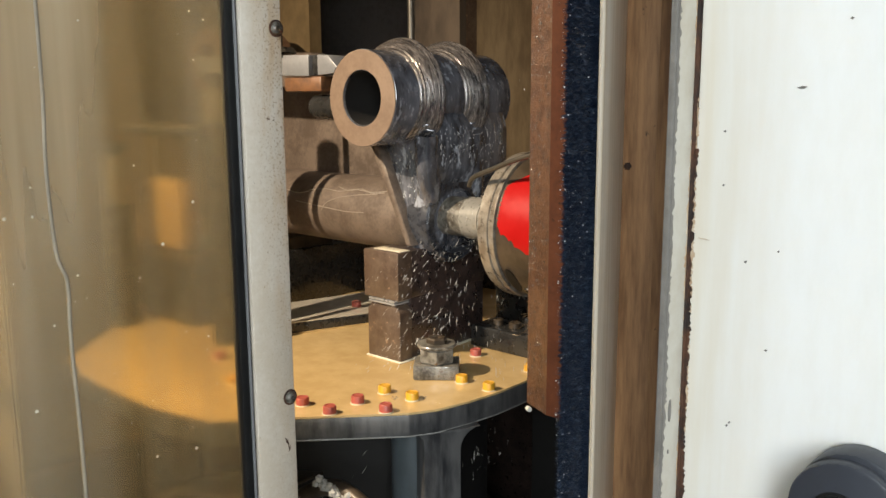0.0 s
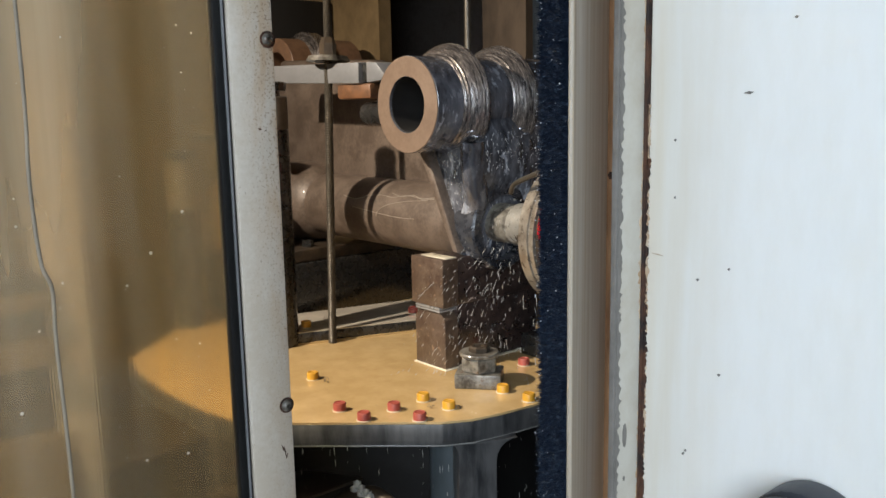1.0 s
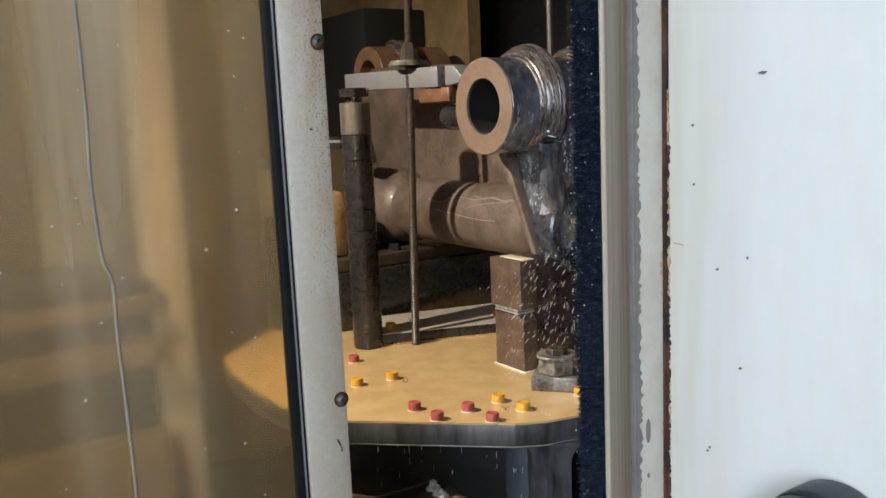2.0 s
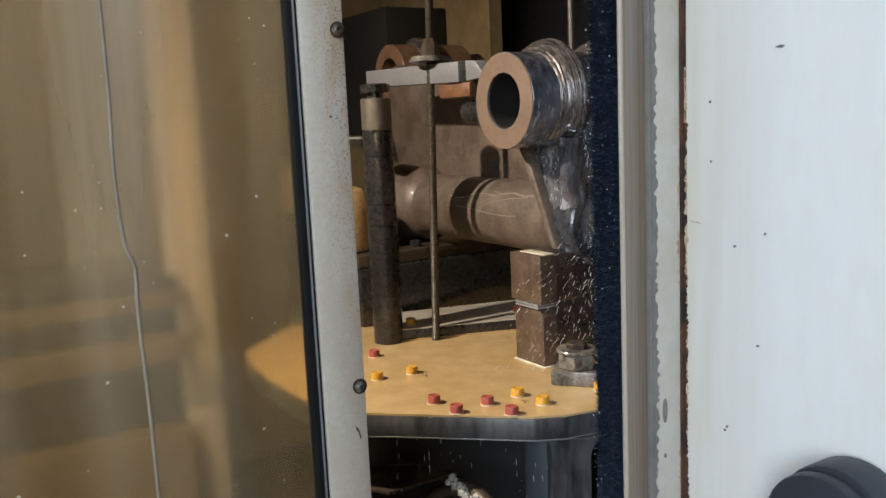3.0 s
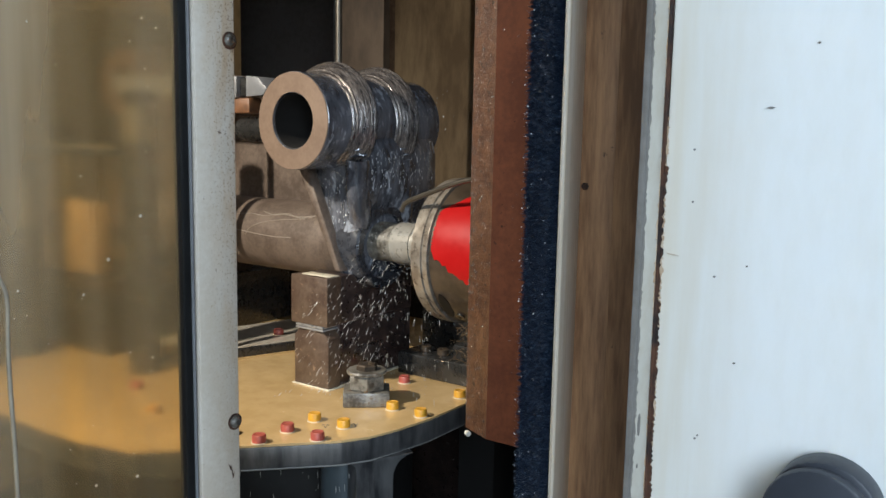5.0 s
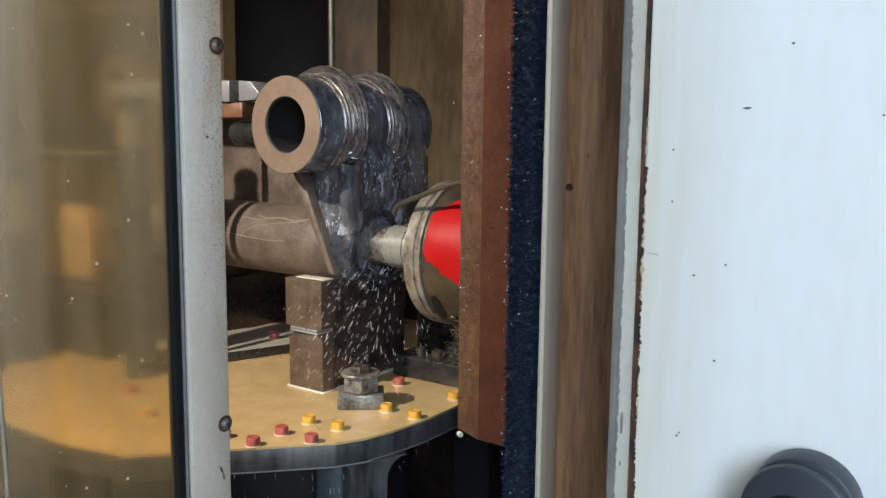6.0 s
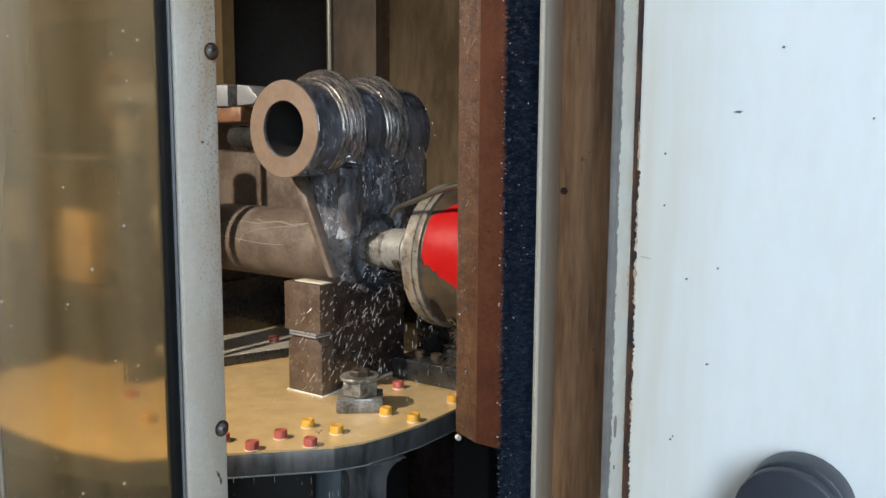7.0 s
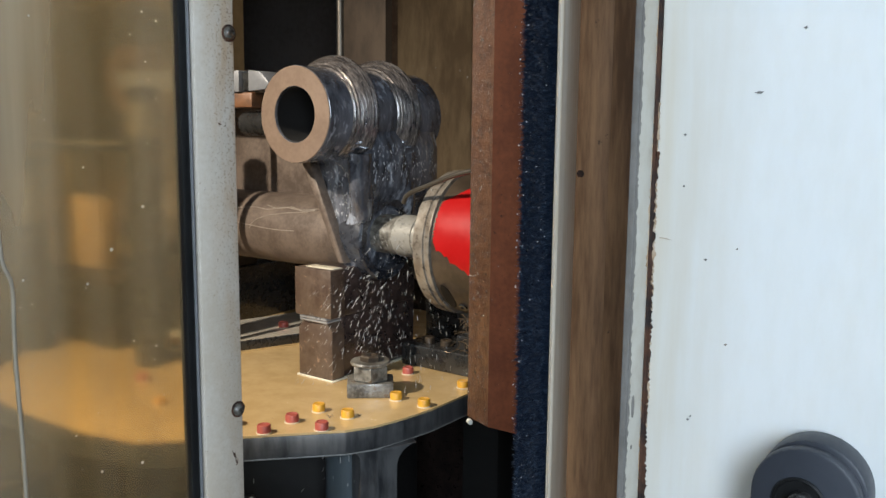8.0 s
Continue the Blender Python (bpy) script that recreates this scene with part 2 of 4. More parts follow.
WORN_STEEL = material("worn_grey_steel", (0.20, 0.185, 0.155), 0.45, metal=0.1, dark=(0.035, 0.028, 0.021), grain=110, stain=38, bump=0.5, coat=0.3, amount=0.95, spots=(0.10, 0.055, 0.028), spot_scale=45, spot_at=0.60)


def window_material():
    """Yellowed, wiped and scratched plastic: partly clear, partly a milky brown film in vertical streaks."""
    m = bpy.data.materials.new("yellowed_window_plastic")
    m.use_nodes = True
    n, li = m.node_tree.nodes, m.node_tree.links
    b = n["Principled BSDF"]
    co, mp = n.new("ShaderNodeTexCoord"), n.new("ShaderNodeMapping")
    mp.inputs["Scale"].default_value = (1, 13, 0.6)
    li.new(co.outputs["Object"], mp.inputs[0])
    tx = n.new("ShaderNodeTexNoise")
    tx.inputs["Scale"].default_value, tx.inputs["Detail"].default_value = 1.0, 5
    li.new(mp.outputs[0], tx.inputs["Vector"])
    b.inputs["Base Color"].default_value = (0.97, 0.79, 0.45, 1)
    b.inputs["Transmission Weight"].default_value = 1.0
    b.inputs["IOR"].default_value = 1.35
    b.inputs["Roughness"].default_value = 0.09
    bp = n.new("ShaderNodeBump")
    bp.inputs["Strength"].default_value, bp.inputs["Distance"].default_value = 0.05, 0.001
    mp2 = n.new("ShaderNodeMapping")
    mp2.inputs["Scale"].default_value = (1, 330, 9)
    li.new(co.outputs["Object"], mp2.inputs[0])
    tx2 = n.new("ShaderNodeTexNoise")
    tx2.inputs["Scale"].default_value = 1.0
    li.new(mp2.outputs[0], tx2.inputs["Vector"])
    li.new(tx2.outputs[0], bp.inputs["Height"])
    li.new(bp.outputs[0], b.inputs["Normal"])
    film = n.new("ShaderNodeBsdfDiffuse")
    ramp = n.new("ShaderNodeValToRGB")
    ramp.color_ramp.elements[0].color, ramp.color_ramp.elements[1].color = (0.37, 0.240, 0.110, 1), (0.47, 0.36, 0.235, 1)
    ramp.color_ramp.elements[0].position, ramp.color_ramp.elements[1].position = 0.35, 0.7
    li.new(tx.outputs[0], ramp.inputs[0])
    li.new(ramp.outputs[0], film.inputs[0])
    rng = n.new("ShaderNodeMapRange")
    rng.inputs[1].default_value, rng.inputs[2].default_value = 0.3, 0.75
    rng.inputs[3].default_value, rng.inputs[4].default_value = 0.17, 0.46
    li.new(tx.outputs[0], rng.inputs[0])
    # film mix rises upward, painting in the pane's brighter reflection near the top
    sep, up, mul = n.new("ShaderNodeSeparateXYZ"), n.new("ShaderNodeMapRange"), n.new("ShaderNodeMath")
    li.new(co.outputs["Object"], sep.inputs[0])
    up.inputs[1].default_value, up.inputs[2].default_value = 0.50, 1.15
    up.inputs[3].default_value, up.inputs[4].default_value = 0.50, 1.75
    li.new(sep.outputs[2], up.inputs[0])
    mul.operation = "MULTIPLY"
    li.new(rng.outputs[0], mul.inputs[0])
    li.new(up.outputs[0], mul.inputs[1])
    mix = n.new("ShaderNodeMixShader")
    li.new(mul.outputs[0], mix.inputs[0])
    li.new(b.outputs[0], mix.inputs[1])
    li.new(film.outputs[0], mix.inputs[2])
    li.new(mix.outputs[0], n["Material Output"].inputs[0])
    return m


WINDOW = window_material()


# ---- building helpers ----
def base_of(ob):
    p = Vector((0, 0, 0))
    while ob is not None:
        p += ob.location
        ob = ob.parent
    return p


def finish(name, bm, mat, smooth=35):
    me = bpy.data.meshes.new(name)
    bmesh.ops.recalc_face_normals(bm, faces=bm.faces)
    for f in bm.faces:
        f.smooth = smooth > 0
    if smooth:
        for e in bm.edges:
            if len(e.link_faces) == 2 and e.calc_face_angle(0) > radians(smooth):
                e.smooth = False
    bm.to_mesh(me)
    bm.free()
    me.materials.append(mat)
    return me


def part(name, bm, mat, parent=None, label="", smooth=35):
    """One mesh object, built in world metres, under a thing or under a part."""
    if parent is not None:
        bmesh.ops.translate(bm, verts=bm.verts, vec=-base_of(parent))
    ob = new(name, finish(name, bm, mat, smooth))
    ob.parent = parent
    if label:
        ob["label"] = label
    return ob


def solo(name, bm, mat, label, category="", kind="", group="", smooth=35):
    return tagged(part(name, bm, mat, None, "", smooth), label, category, group, kind)


def thing(name, at, label, category, group="", kind=""):
    ob = new(name)
    ob.location = at
    ob.empty_display_size = 0.05
    return tagged(ob, label, category, group, kind)


def box(x0, x1, y0, y1, z0, z1, bevel=0.0, bm=None, turn=0.0, segments=2):
    b = bmesh.new()
    bmesh.ops.create_cube(b, size=1)
    bmesh.ops.scale(b, verts=b.verts, vec=(x1 - x0, y1 - y0, z1 - z0))
    if bevel:
        bmesh.ops.bevel(b, geom=list(b.edges), offset=bevel, segments=segments, affect="EDGES", profile=0.5)
    if turn:
        bmesh.ops.rotate(b, verts=b.verts, matrix=Matrix.Rotation(radians(turn), 3, "Z"))
    bmesh.ops.translate(b, verts=b.verts, vec=((x0 + x1) / 2, (y0 + y1) / 2, (z0 + z1) / 2))
    return join(bm, b)


def join(bm, b):
    if bm is None:
        return b
    me = bpy.data.meshes.new("joined")
    b.to_mesh(me)
    b.free()
    bm.from_mesh(me)
    bpy.data.meshes.remove(me)
    return bm


def axis_matrix(at, way):
    return Matrix.Translation(at) @ Vector((0, 0, 1)).rotation_difference(Vector(way).normalized()).to_matrix().to_4x4()


def lathe(profile, at, way, seg=48, bm=None, closed=False, turn=0.0):
    """Turned body: profile rows of (along, radius) from at along way."""
    b = bmesh.new()
    m = axis_matrix(at, way)
    rings = []
    for a, r in profile:
        if r < 1e-6:
            rings.append([b.verts.new(m @ Vector((0, 0, a)))])
        else:
            rings.append([b.verts.new(m @ Vector((r * math.cos(radians(turn) + 2 * math.pi * i / seg), r * math.sin(radians(turn) + 2 * math.pi * i / seg), a))) for i in range(seg)])
    pairs = list(zip(rings, rings[1:])) + ([(rings[-1], rings[0])] if closed else [])
    for p, q in pairs:
        for i in range(seg):
            j = (i + 1) % seg
            vs = [p[i % len(p)], p[j % len(p)], q[j % len(q)], q[i % len(q)]]
            vs = [v for k, v in enumerate(vs) if v not in vs[:k]]
            if len(vs) > 2:
                b.faces.new(vs)
    if not closed:
        for r in (rings[0], rings[-1]):
            if len(r) > 2:
                b.faces.new(r)
    return join(bm, b)


def prism(outline, z0, z1, bevel=0.0, bm=None, axis="z"):
    """A straight body over an outline: axis z takes (x, y); axis y takes (x, z); axis x takes (y, z)."""
    def at(u, v, w):
        return {"z": (u, v, w), "y": (u, w, v), "x": (w, u, v)}[axis]
    b = bmesh.new()
    lo = [b.verts.new(at(u, v, z0)) for u, v in outline]
    hi = [b.verts.new(at(u, v, z1)) for u, v in outline]
    b.faces.new(lo)
    b.faces.new(hi)
    for i in range(len(lo)):
        j = (i + 1) % len(lo)
        b.faces.new((lo[i], lo[j], hi[j], hi[i]))
    if bevel:
        bmesh.ops.recalc_face_normals(b, faces=b.faces)
        bmesh.ops.bevel(b, geom=list(b.edges), offset=bevel, segments=2, affect="EDGES", profile=0.5)
    return join(bm, b)


def tube(points, r, seg=12, bm=None):
    b = bmesh.new()
    pts = [Vector(p) for p in points]
    rings = []
    for i, p in enumerate(pts):
        d = (pts[min(i + 1, len(pts) - 1)] - pts[max(i - 1, 0)]).normalized()
        q = Vector((0, 0, 1)).rotation_difference(d).to_matrix()
        rings.append([b.verts.new(p + q @ Vector((r * math.cos(2 * math.pi * k / seg), r * math.sin(2 * math.pi * k / seg), 0))) for k in range(seg)])
    for a, c in zip(rings, rings[1:]):
        for k in range(seg):
            j = (k + 1) % seg
            b.faces.new((a[k], a[j], c[j], c[k]))
    b.faces.new(rings[0])
    b.faces.new(rings[-1])
    return join(bm, b)


def curve_points(pts, n=8):
    """Smooth line through a few points."""
    p = [Vector(q) for q in pts]
    p = [2 * p[0] - p[1]] + p + [2 * p[-1] - p[-2]]
    out = []
    for i in range(1, len(p) - 2):
        for k in range(n):
            t = k / n
            a, b, c, d = p[i - 1], p[i], p[i + 1], p[i + 2]
            out.append(0.5 * ((2 * b) + (c - a) * t + (2 * a - 5 * b + 4 * c - d) * t * t + (3 * b - a - 3 * c + d) * t ** 3))
    out.append(p[-2])
    return out


# ---- hall round the machine ----
solo("floor", box(-4, 4, -4, 4, -0.1, 0), CONCRETE, "grey concrete workshop floor", kind="structure", smooth=0)
solo("ceiling", box(-4, 4, -4, 4, 4.5, 4.6), HALL, "plain hall ceiling", kind="structure", smooth=0)
east = box(4, 4.1, -1.7, 4, 0, 4.5)
box(4, 4.1, -4, -3.95, 0, 4.5, bm=east)
box(4, 4.1, -3.95, -1.7, 3.8, 4.5, bm=east)
solo("wall_east", east, HALL, "pale plaster hall wall with an open gate", kind="structure", smooth=0)
solo("wall_west", box(-4.1, -4, -4, 4, 0, 4.5), HALL, "pale plaster hall wall", kind="structure", smooth=0)
solo("wall_north", box(-4, 4, 4, 4.1, 0, 4.5), HALL, "pale plaster hall wall", kind="structure", smooth=0)
solo("wall_south", box(-4, 4, -4.1, -4, 0, 4.5), HALL, "pale plaster hall wall", kind="structure", smooth=0)

# ---- machine enclosure ----
ROOF = 2.45
# sump floor takes the near-black that stands for shade down here
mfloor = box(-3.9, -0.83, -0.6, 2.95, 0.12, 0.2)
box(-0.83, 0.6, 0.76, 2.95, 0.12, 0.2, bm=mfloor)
solo("machine_floor", mfloor, SHADE_BLACK, "wet machine sump floor coloured near-black for shade", kind="structure", smooth=0)
mroof = box(-3.9, -0.83, -0.65, 3.0, ROOF, ROOF + 0.05)
box(-0.83, 0.65, 0.75, 3.0, ROOF, ROOF + 0.05, bm=mroof)
solo("machine_ceiling", mroof, WALL_TAN, "oily tan sheet roof of the machine", kind="structure", smooth=0)
solo("wall_machine_left", box(-3.05, -3.0, -0.65, 1.85, 0.2, ROOF), WALL_TAN, "oily tan sheet metal wall", kind="structure", smooth=0)
solo("wall_machine_front", box(-3.0, -0.83, -0.65, -0.6, 0.2, ROOF), WALL_TAN, "oily tan sheet metal wall", kind="structure", smooth=0)
solo("wall_machine_back_1", box(-3.05, -2.25, 1.85, 1.9, 0.2, ROOF), WALL_TAN, "oily tan sheet metal wall panel", kind="structure", smooth=0)
recess = box(-3.9, -2.815, 2.95, 3.0, 0.2, ROOF)
box(-3.9, -3.85, 1.9, 2.95, 0.2, ROOF, bm=recess)
box(-3.9, -3.05, 1.85, 1.9, 0.2, ROOF, bm=recess)
solo("wall_machine_recess", recess, RECESS, "dark recess behind the rotary table", kind="structure", smooth=0)
solo("wall_machine_back_2", box(-1.943, -1.754, 2.03, 2.06, 0.2, ROOF), material("dark_brown_sheet", (0.105, 0.074, 0.050), 0.5, dark=(0.038, 0.028, 0.021), grain=26, stain=5, stretch=(1, 1, 0.4), bump=0.1, amount=0.95), "brown stained sheet metal panel", kind="structure", smooth=0)
solo("wall_machine_back_4", box(-2.56, -2.45, 2.97, 3.0, 0.2, ROOF), BLOCK_MAT, "dark brown sheet strip beside the streaked wall", kind="structure", smooth=0)
solo("wall_machine_back_3", box(-2.45, 0.6, 2.95, 3.0, 0.2, ROOF), WALL_BACK, "brown streaked sheet metal wall", kind="structure", smooth=0)
solo("wall_machine_lower", box(-3.0, 0.6, 2.1, 2.2, 0.2, 1.0), SHADED_MAROON, "dark low guard behind the table", kind="structure", smooth=0)
# side wall in the near-black that stands for interior shade
solo("wall_machine_right", box(0.6, 0.65, 0.70, 3.0, 0.2, ROOF), SHADE_BLACK, "machine side wall coloured near-black for shade", kind="structure", smooth=0)
shell = box(-0.83, -0.787, -0.65, 0.606, ROOF - 0.35, ROOF + 0.05)
box(-0.83, 0.7, 0.606, 0.75, ROOF - 0.35, ROOF + 0.05, bm=shell)
solo("wall_machine_header", shell, WHITE, "white painted machine header above the doors", kind="structure", smooth=0)
sill = box(-0.83, -0.79, -0.65, 0.606, 0.0, 0.55)
solo("wall_machine_apron", sill, WHITE, "white painted machine apron below the window", kind="structure", smooth=0)


# ---- stepped slide covers and post on the far side, behind the window ----
def slide_cover():
    c = thing("slide_cover", (-2.7, 0.1, 0.2), "stepped tan sheet slide cover with gap plates coloured dark for shade", "slide cover")
    # gap plates are coloured dark for the shade between the covers
    for z0, z1, back, mat in ((0.2, 0.58, 0.0, WALL_TAN), (0.58, 0.80, 0.09, SHADE_BLACK), (0.80, 0.865, 0.0, WALL_TAN), (0.865, 0.955, 0.08, SHADE_BLACK), (0.955, 1.0, 0.02, WALL_TAN), (1.0, 1.045, 0.05, STEEL_DARK)):
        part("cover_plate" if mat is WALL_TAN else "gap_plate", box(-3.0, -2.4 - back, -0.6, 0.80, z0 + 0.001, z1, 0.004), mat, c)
    return c


slide_cover()
# panel added to give the grey band showing in the window
solo("column_2", box(-2.995, -2.95, 0.575, 0.795, 0.2, ROOF, 0.004), material("pale_grey_sheet", (0.62, 0.58, 0.54), 0.35, dark=(0.48, 0.43, 0.38), stretch=(1, 1, 0.1), bump=0.05), "pale grey panel added on the side wall for a grey band", kind="structure")
solo("column_1", box(-2.62, -2.50, 0.80, 0.93, 0.2, ROOF, 0.012), material("pale_sheet_post", (0.74, 0.62, 0.54), 0.3, dark=(0.60, 0.46, 0.36), stretch=(1, 1, 0.1), bump=0.05), "pale glossy sheet metal corner post", kind="structure")


# ---- window door with its screwed frame ----
def window_door():
    d = thing("door_1", (-0.80, 0.25, 0.55), "white-framed machine door with a yellowed scratched window", "door", kind="structure")
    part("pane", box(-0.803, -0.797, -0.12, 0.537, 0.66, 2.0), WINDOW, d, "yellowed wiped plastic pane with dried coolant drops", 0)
    g = box(-0.806, -0.790, 0.5355, 0.5515, 0.65, 2.02, 0.003)
    part("gasket", g, BLACK, d, "black rubber gasket")
    # thin grey strip gives the gasket's bright highlight line as a part
    part("gasket_highlight", box(-0.791, -0.7865, 0.5455, 0.5475, 0.65, 2.02, 0.0009), STEEL_BAR, d, "pale strip standing for the highlight along the gasket")
    part("jamb", box(-0.826, -0.785, 0.5515, 0.606, 0.55, 2.1, 0.003), JAMB, d, "off-white painted door frame with rust specks")
    part("jamb_edge", box(-0.822, -0.80, 0.606, 0.611, 0.55, 2.1, 0.0015), BLACK, d, "black rubber edge seal")
    part("jamb", box(-0.826, -0.787, -0.2, -0.12, 0.55, 2.1, 0.003), FRAME_PAINT, d)
    part("rail", box(-0.826, -0.787, -0.12, 0.5512, 2.0, 2.1, 0.003), FRAME_PAINT, d)
    part("rail", box(-0.826, -0.787, -0.12, 0.5512, 0.55, 0.66, 0.003), FRAME_PAINT, d)
    for z in (1.578, 1.152, 0.726, 2.004):
        s = part("screw", lathe([(0, 0.0075), (0.002, 0.0075), (0.0045, 0.006), (0.006, 0.0042), (0.0062, 0.003), (0.004, 0.003), (0.004, 0)], (-0.785, 0.598, z), (1, 0, 0), 20), WORN_STEEL, d, "steel button-head socket screw")
        part("washer", lathe([(0, 0.0095), (0.0012, 0.0095), (0.0012, 0)], (-0.785, 0.598, z), (1, 0, 0), 20), RUST, s)
    for y, z, l, a in ((0.5935, 1.094, 0.017, 80), (0.5915, 1.099, 0.012, 60), (0.595, 1.089, 0.008, 110), (0.583, 1.480, 0.006, 20), (0.590, 1.478, 0.005, -30), (0.560, 1.41, 0.003, 90), (0.575, 1.33, 0.003, 80), (0.600, 1.36, 0.003, 80)):
        c, q = math.cos(radians(a)) * l / 2, math.sin(radians(a)) * l / 2
        part("paint_chip", prism([(y - c, z + q), (y - c * 0.2, z + q * 0.3 + 0.0006), (y + c, z - q), (y - c * 0.3, z - q * 0.3 - 0.0012)], -0.7854, -0.7846, axis="x"), RUST, d, "", 0)
    # a run of dried coolant and the specks on the pane
    line = curve_points([(-0.7983, 0.341, 2.0), (-0.7983, 0.343, 1.56), (-0.7983, 0.340, 1.44), (-0.7983, 0.343, 1.36), (-0.7983, 0.351, 1.33), (-0.7983, 0.350, 1.27), (-0.7983, 0.352, 1.12), (-0.7983, 0.35, 0.7)])
    part("dried_run", tube(line, 0.0023, 10), material("dried_coolant", (0.27, 0.225, 0.17), 0.6, bump=0), d, "pale dried coolant run")
    rng = random.Random(5)
    sp = bmesh.new()
    for i in range(130):
        y, z = rng.uniform(0.0, 0.52), 1.0 + 0.62 * rng.random() ** 1.5
        r = 0.0006 + 0.0015 * rng.random() ** 2.5
        lathe([(0, r), (r * 0.5, r * 0.7), (r * 0.6, 0)], (-0.7968, y, z), (1, 0, 0), 7, sp)
    tagged(part("dried_speck", sp, material("dried_specks", (0.48, 0.43, 0.34), 0.4, bump=0), d, "pale dried coolant specks"), kind="stuff")
    return d


window_door()


# ---- sliding door, its recess, brush seal ----
def ragged(u, side, z0, z1, reach, step, seed, w0, w1, axis="y"):
    """A thin flake layer with a straight edge at u and a broken edge on one side."""
    rng = random.Random(seed)
    n = int((z1 - z0) / step)
    inner, outer = [], []
    for i in range(n + 1):
        z = z0 + (z1 - z0) * i / n
        w = reach * max(0.06, 0.55 + 0.7 * noise.noise(Vector((z * 9, seed, 0))) + 0.30 * noise.noise(Vector((z * 130, seed, 3))) + rng.uniform(-0.30, 0.30))
        inner.append((u, z))
        outer.append((u + side * w, z))
    return prism(inner + outer[::-1], w0, w1, axis=axis)


def sliding_door():
    d = thing("door_2", (0.0, 0.66, 0.1), "white painted sheet steel sliding door with rusty edge", "door", kind="structure")
    part("leaf", box(-0.3090, 0.7, 0.6465, 0.685, 0.1, 2.1, 0.003), DOOR_WHITE, d, "white enamel door sheet with small chips")
    part("edge_flange", prism([(-0.3190, 0.617), (-0.3145, 0.617), (-0.3115, 0.6465), (-0.3115, 0.690), (-0.3190, 0.690)], 0.1, 2.1, 0.001), FLAKED, d, "flaking cream painted edge flange")
    part("primer_edge", box(-0.3193, -0.3141, 0.6164, 0.6182, 0.1, 2.1, 0.0005), PRIMER, d, "bare grey primer along the edge")
    part("primer_edge", ragged(0.6180, 1, 0.95, 1.8, 0.0065, 0.0025, 11, -0.3150, -0.3134, "x"), PRIMER, d, "", 0)
    for z, h in ((1.243, 0.010), (1.207, 0.002)):
        part("primer_patch", prism([(0.6290 + 0.004 * math.cos(k * 0.698) * (0.2 + h * 40), z + h * math.sin(k * 0.698)) for k in range(9)], -0.3136, -0.3127, axis="x"), PRIMER, d, "", 0)
    part("rust_gap", box(-0.3114, -0.3091, 0.6435, 0.688, 0.1, 2.1, 0.0004), RUST, d, "rusted seam")
    part("rust_stain", ragged(0.6465, -1, 0.95, 1.8, 0.0050, 0.002, 31, -0.3130, -0.3112, "x"), RUST_STAIN, d, "brown rust stain", 0)
    part("rust_edge", ragged(0.6465, -1, 0.95, 1.8, 0.0024, 0.0015, 17, -0.3125, -0.3109, "x"), RUST, d, "", 0)
    part("rust_stain", ragged(-0.3092, 1, 0.95, 1.50, 0.0036, 0.0014, 41, 0.6460, 0.6466, "y"), RUST_STAIN, d, "", 0)
    part("rust_edge", ragged(-0.3092, 1, 0.95, 1.46, 0.0040, 0.002, 23, 0.6455, 0.6467, "y"), RUST, d, "rust creeping from the seam", 0)
    part("rust_edge", ragged(-0.3092, 1, 1.455, 1.8, 0.0014, 0.002, 29, 0.6455, 0.6467, "y"), RUST, d, "", 0)
    rng = random.Random(9)
    for z, h, w in ((1.168, 0.016, 0.0036), (1.236, 0.012, 0.0024), (1.283, 0.014, 0.0036), (1.329, 0.008, 0.002), (1.388, 0.010, 0.0030)):
        out = [(-0.3085 + w * (0.15 + math.sin(math.pi * k / 6)) * rng.uniform(0.4, 1.15), z + h * (k / 6 - 0.5)) for k in range(7)]
        part("rust_chip", prism([(-0.3092, z + h / 2), (-0.3092, z - h / 2)] + out, 0.6450, 0.6467, axis="y"), RUST, d, "", 0)
    part("crack", prism([(-0.303, 1.3884), (-0.297, 1.3879), (-0.293, 1.387), (-0.297, 1.3874), (-0.303, 1.3879)], 0.6455, 0.6467, axis="y"), RUST_STAIN, d, "", 0)
    for x, z in ((-0.228, 1.507), (-0.197, 1.554), (-0.243, 1.305), (-0.269, 1.239), (-0.18, 1.62), (-0.15, 1.60), (-0.284, 1.432), (-0.285, 1.474), (-0.263, 1.373), (-0.238, 1.384), (-0.271, 1.236), (-0.133, 1.501)):
        w = rng.uniform(0.0008, 0.0014) if (x, z) != (-0.228, 1.507) else 0.0036
        part("paint_chip", prism([(x - w, z), (x, z + 0.0011), (x + w, z + 0.0006), (x + 0.3 * w, z - 0.0008)], 0.6455, 0.6467, axis="y"), PRIMER, d, "", 0)
    return d


sliding_door()


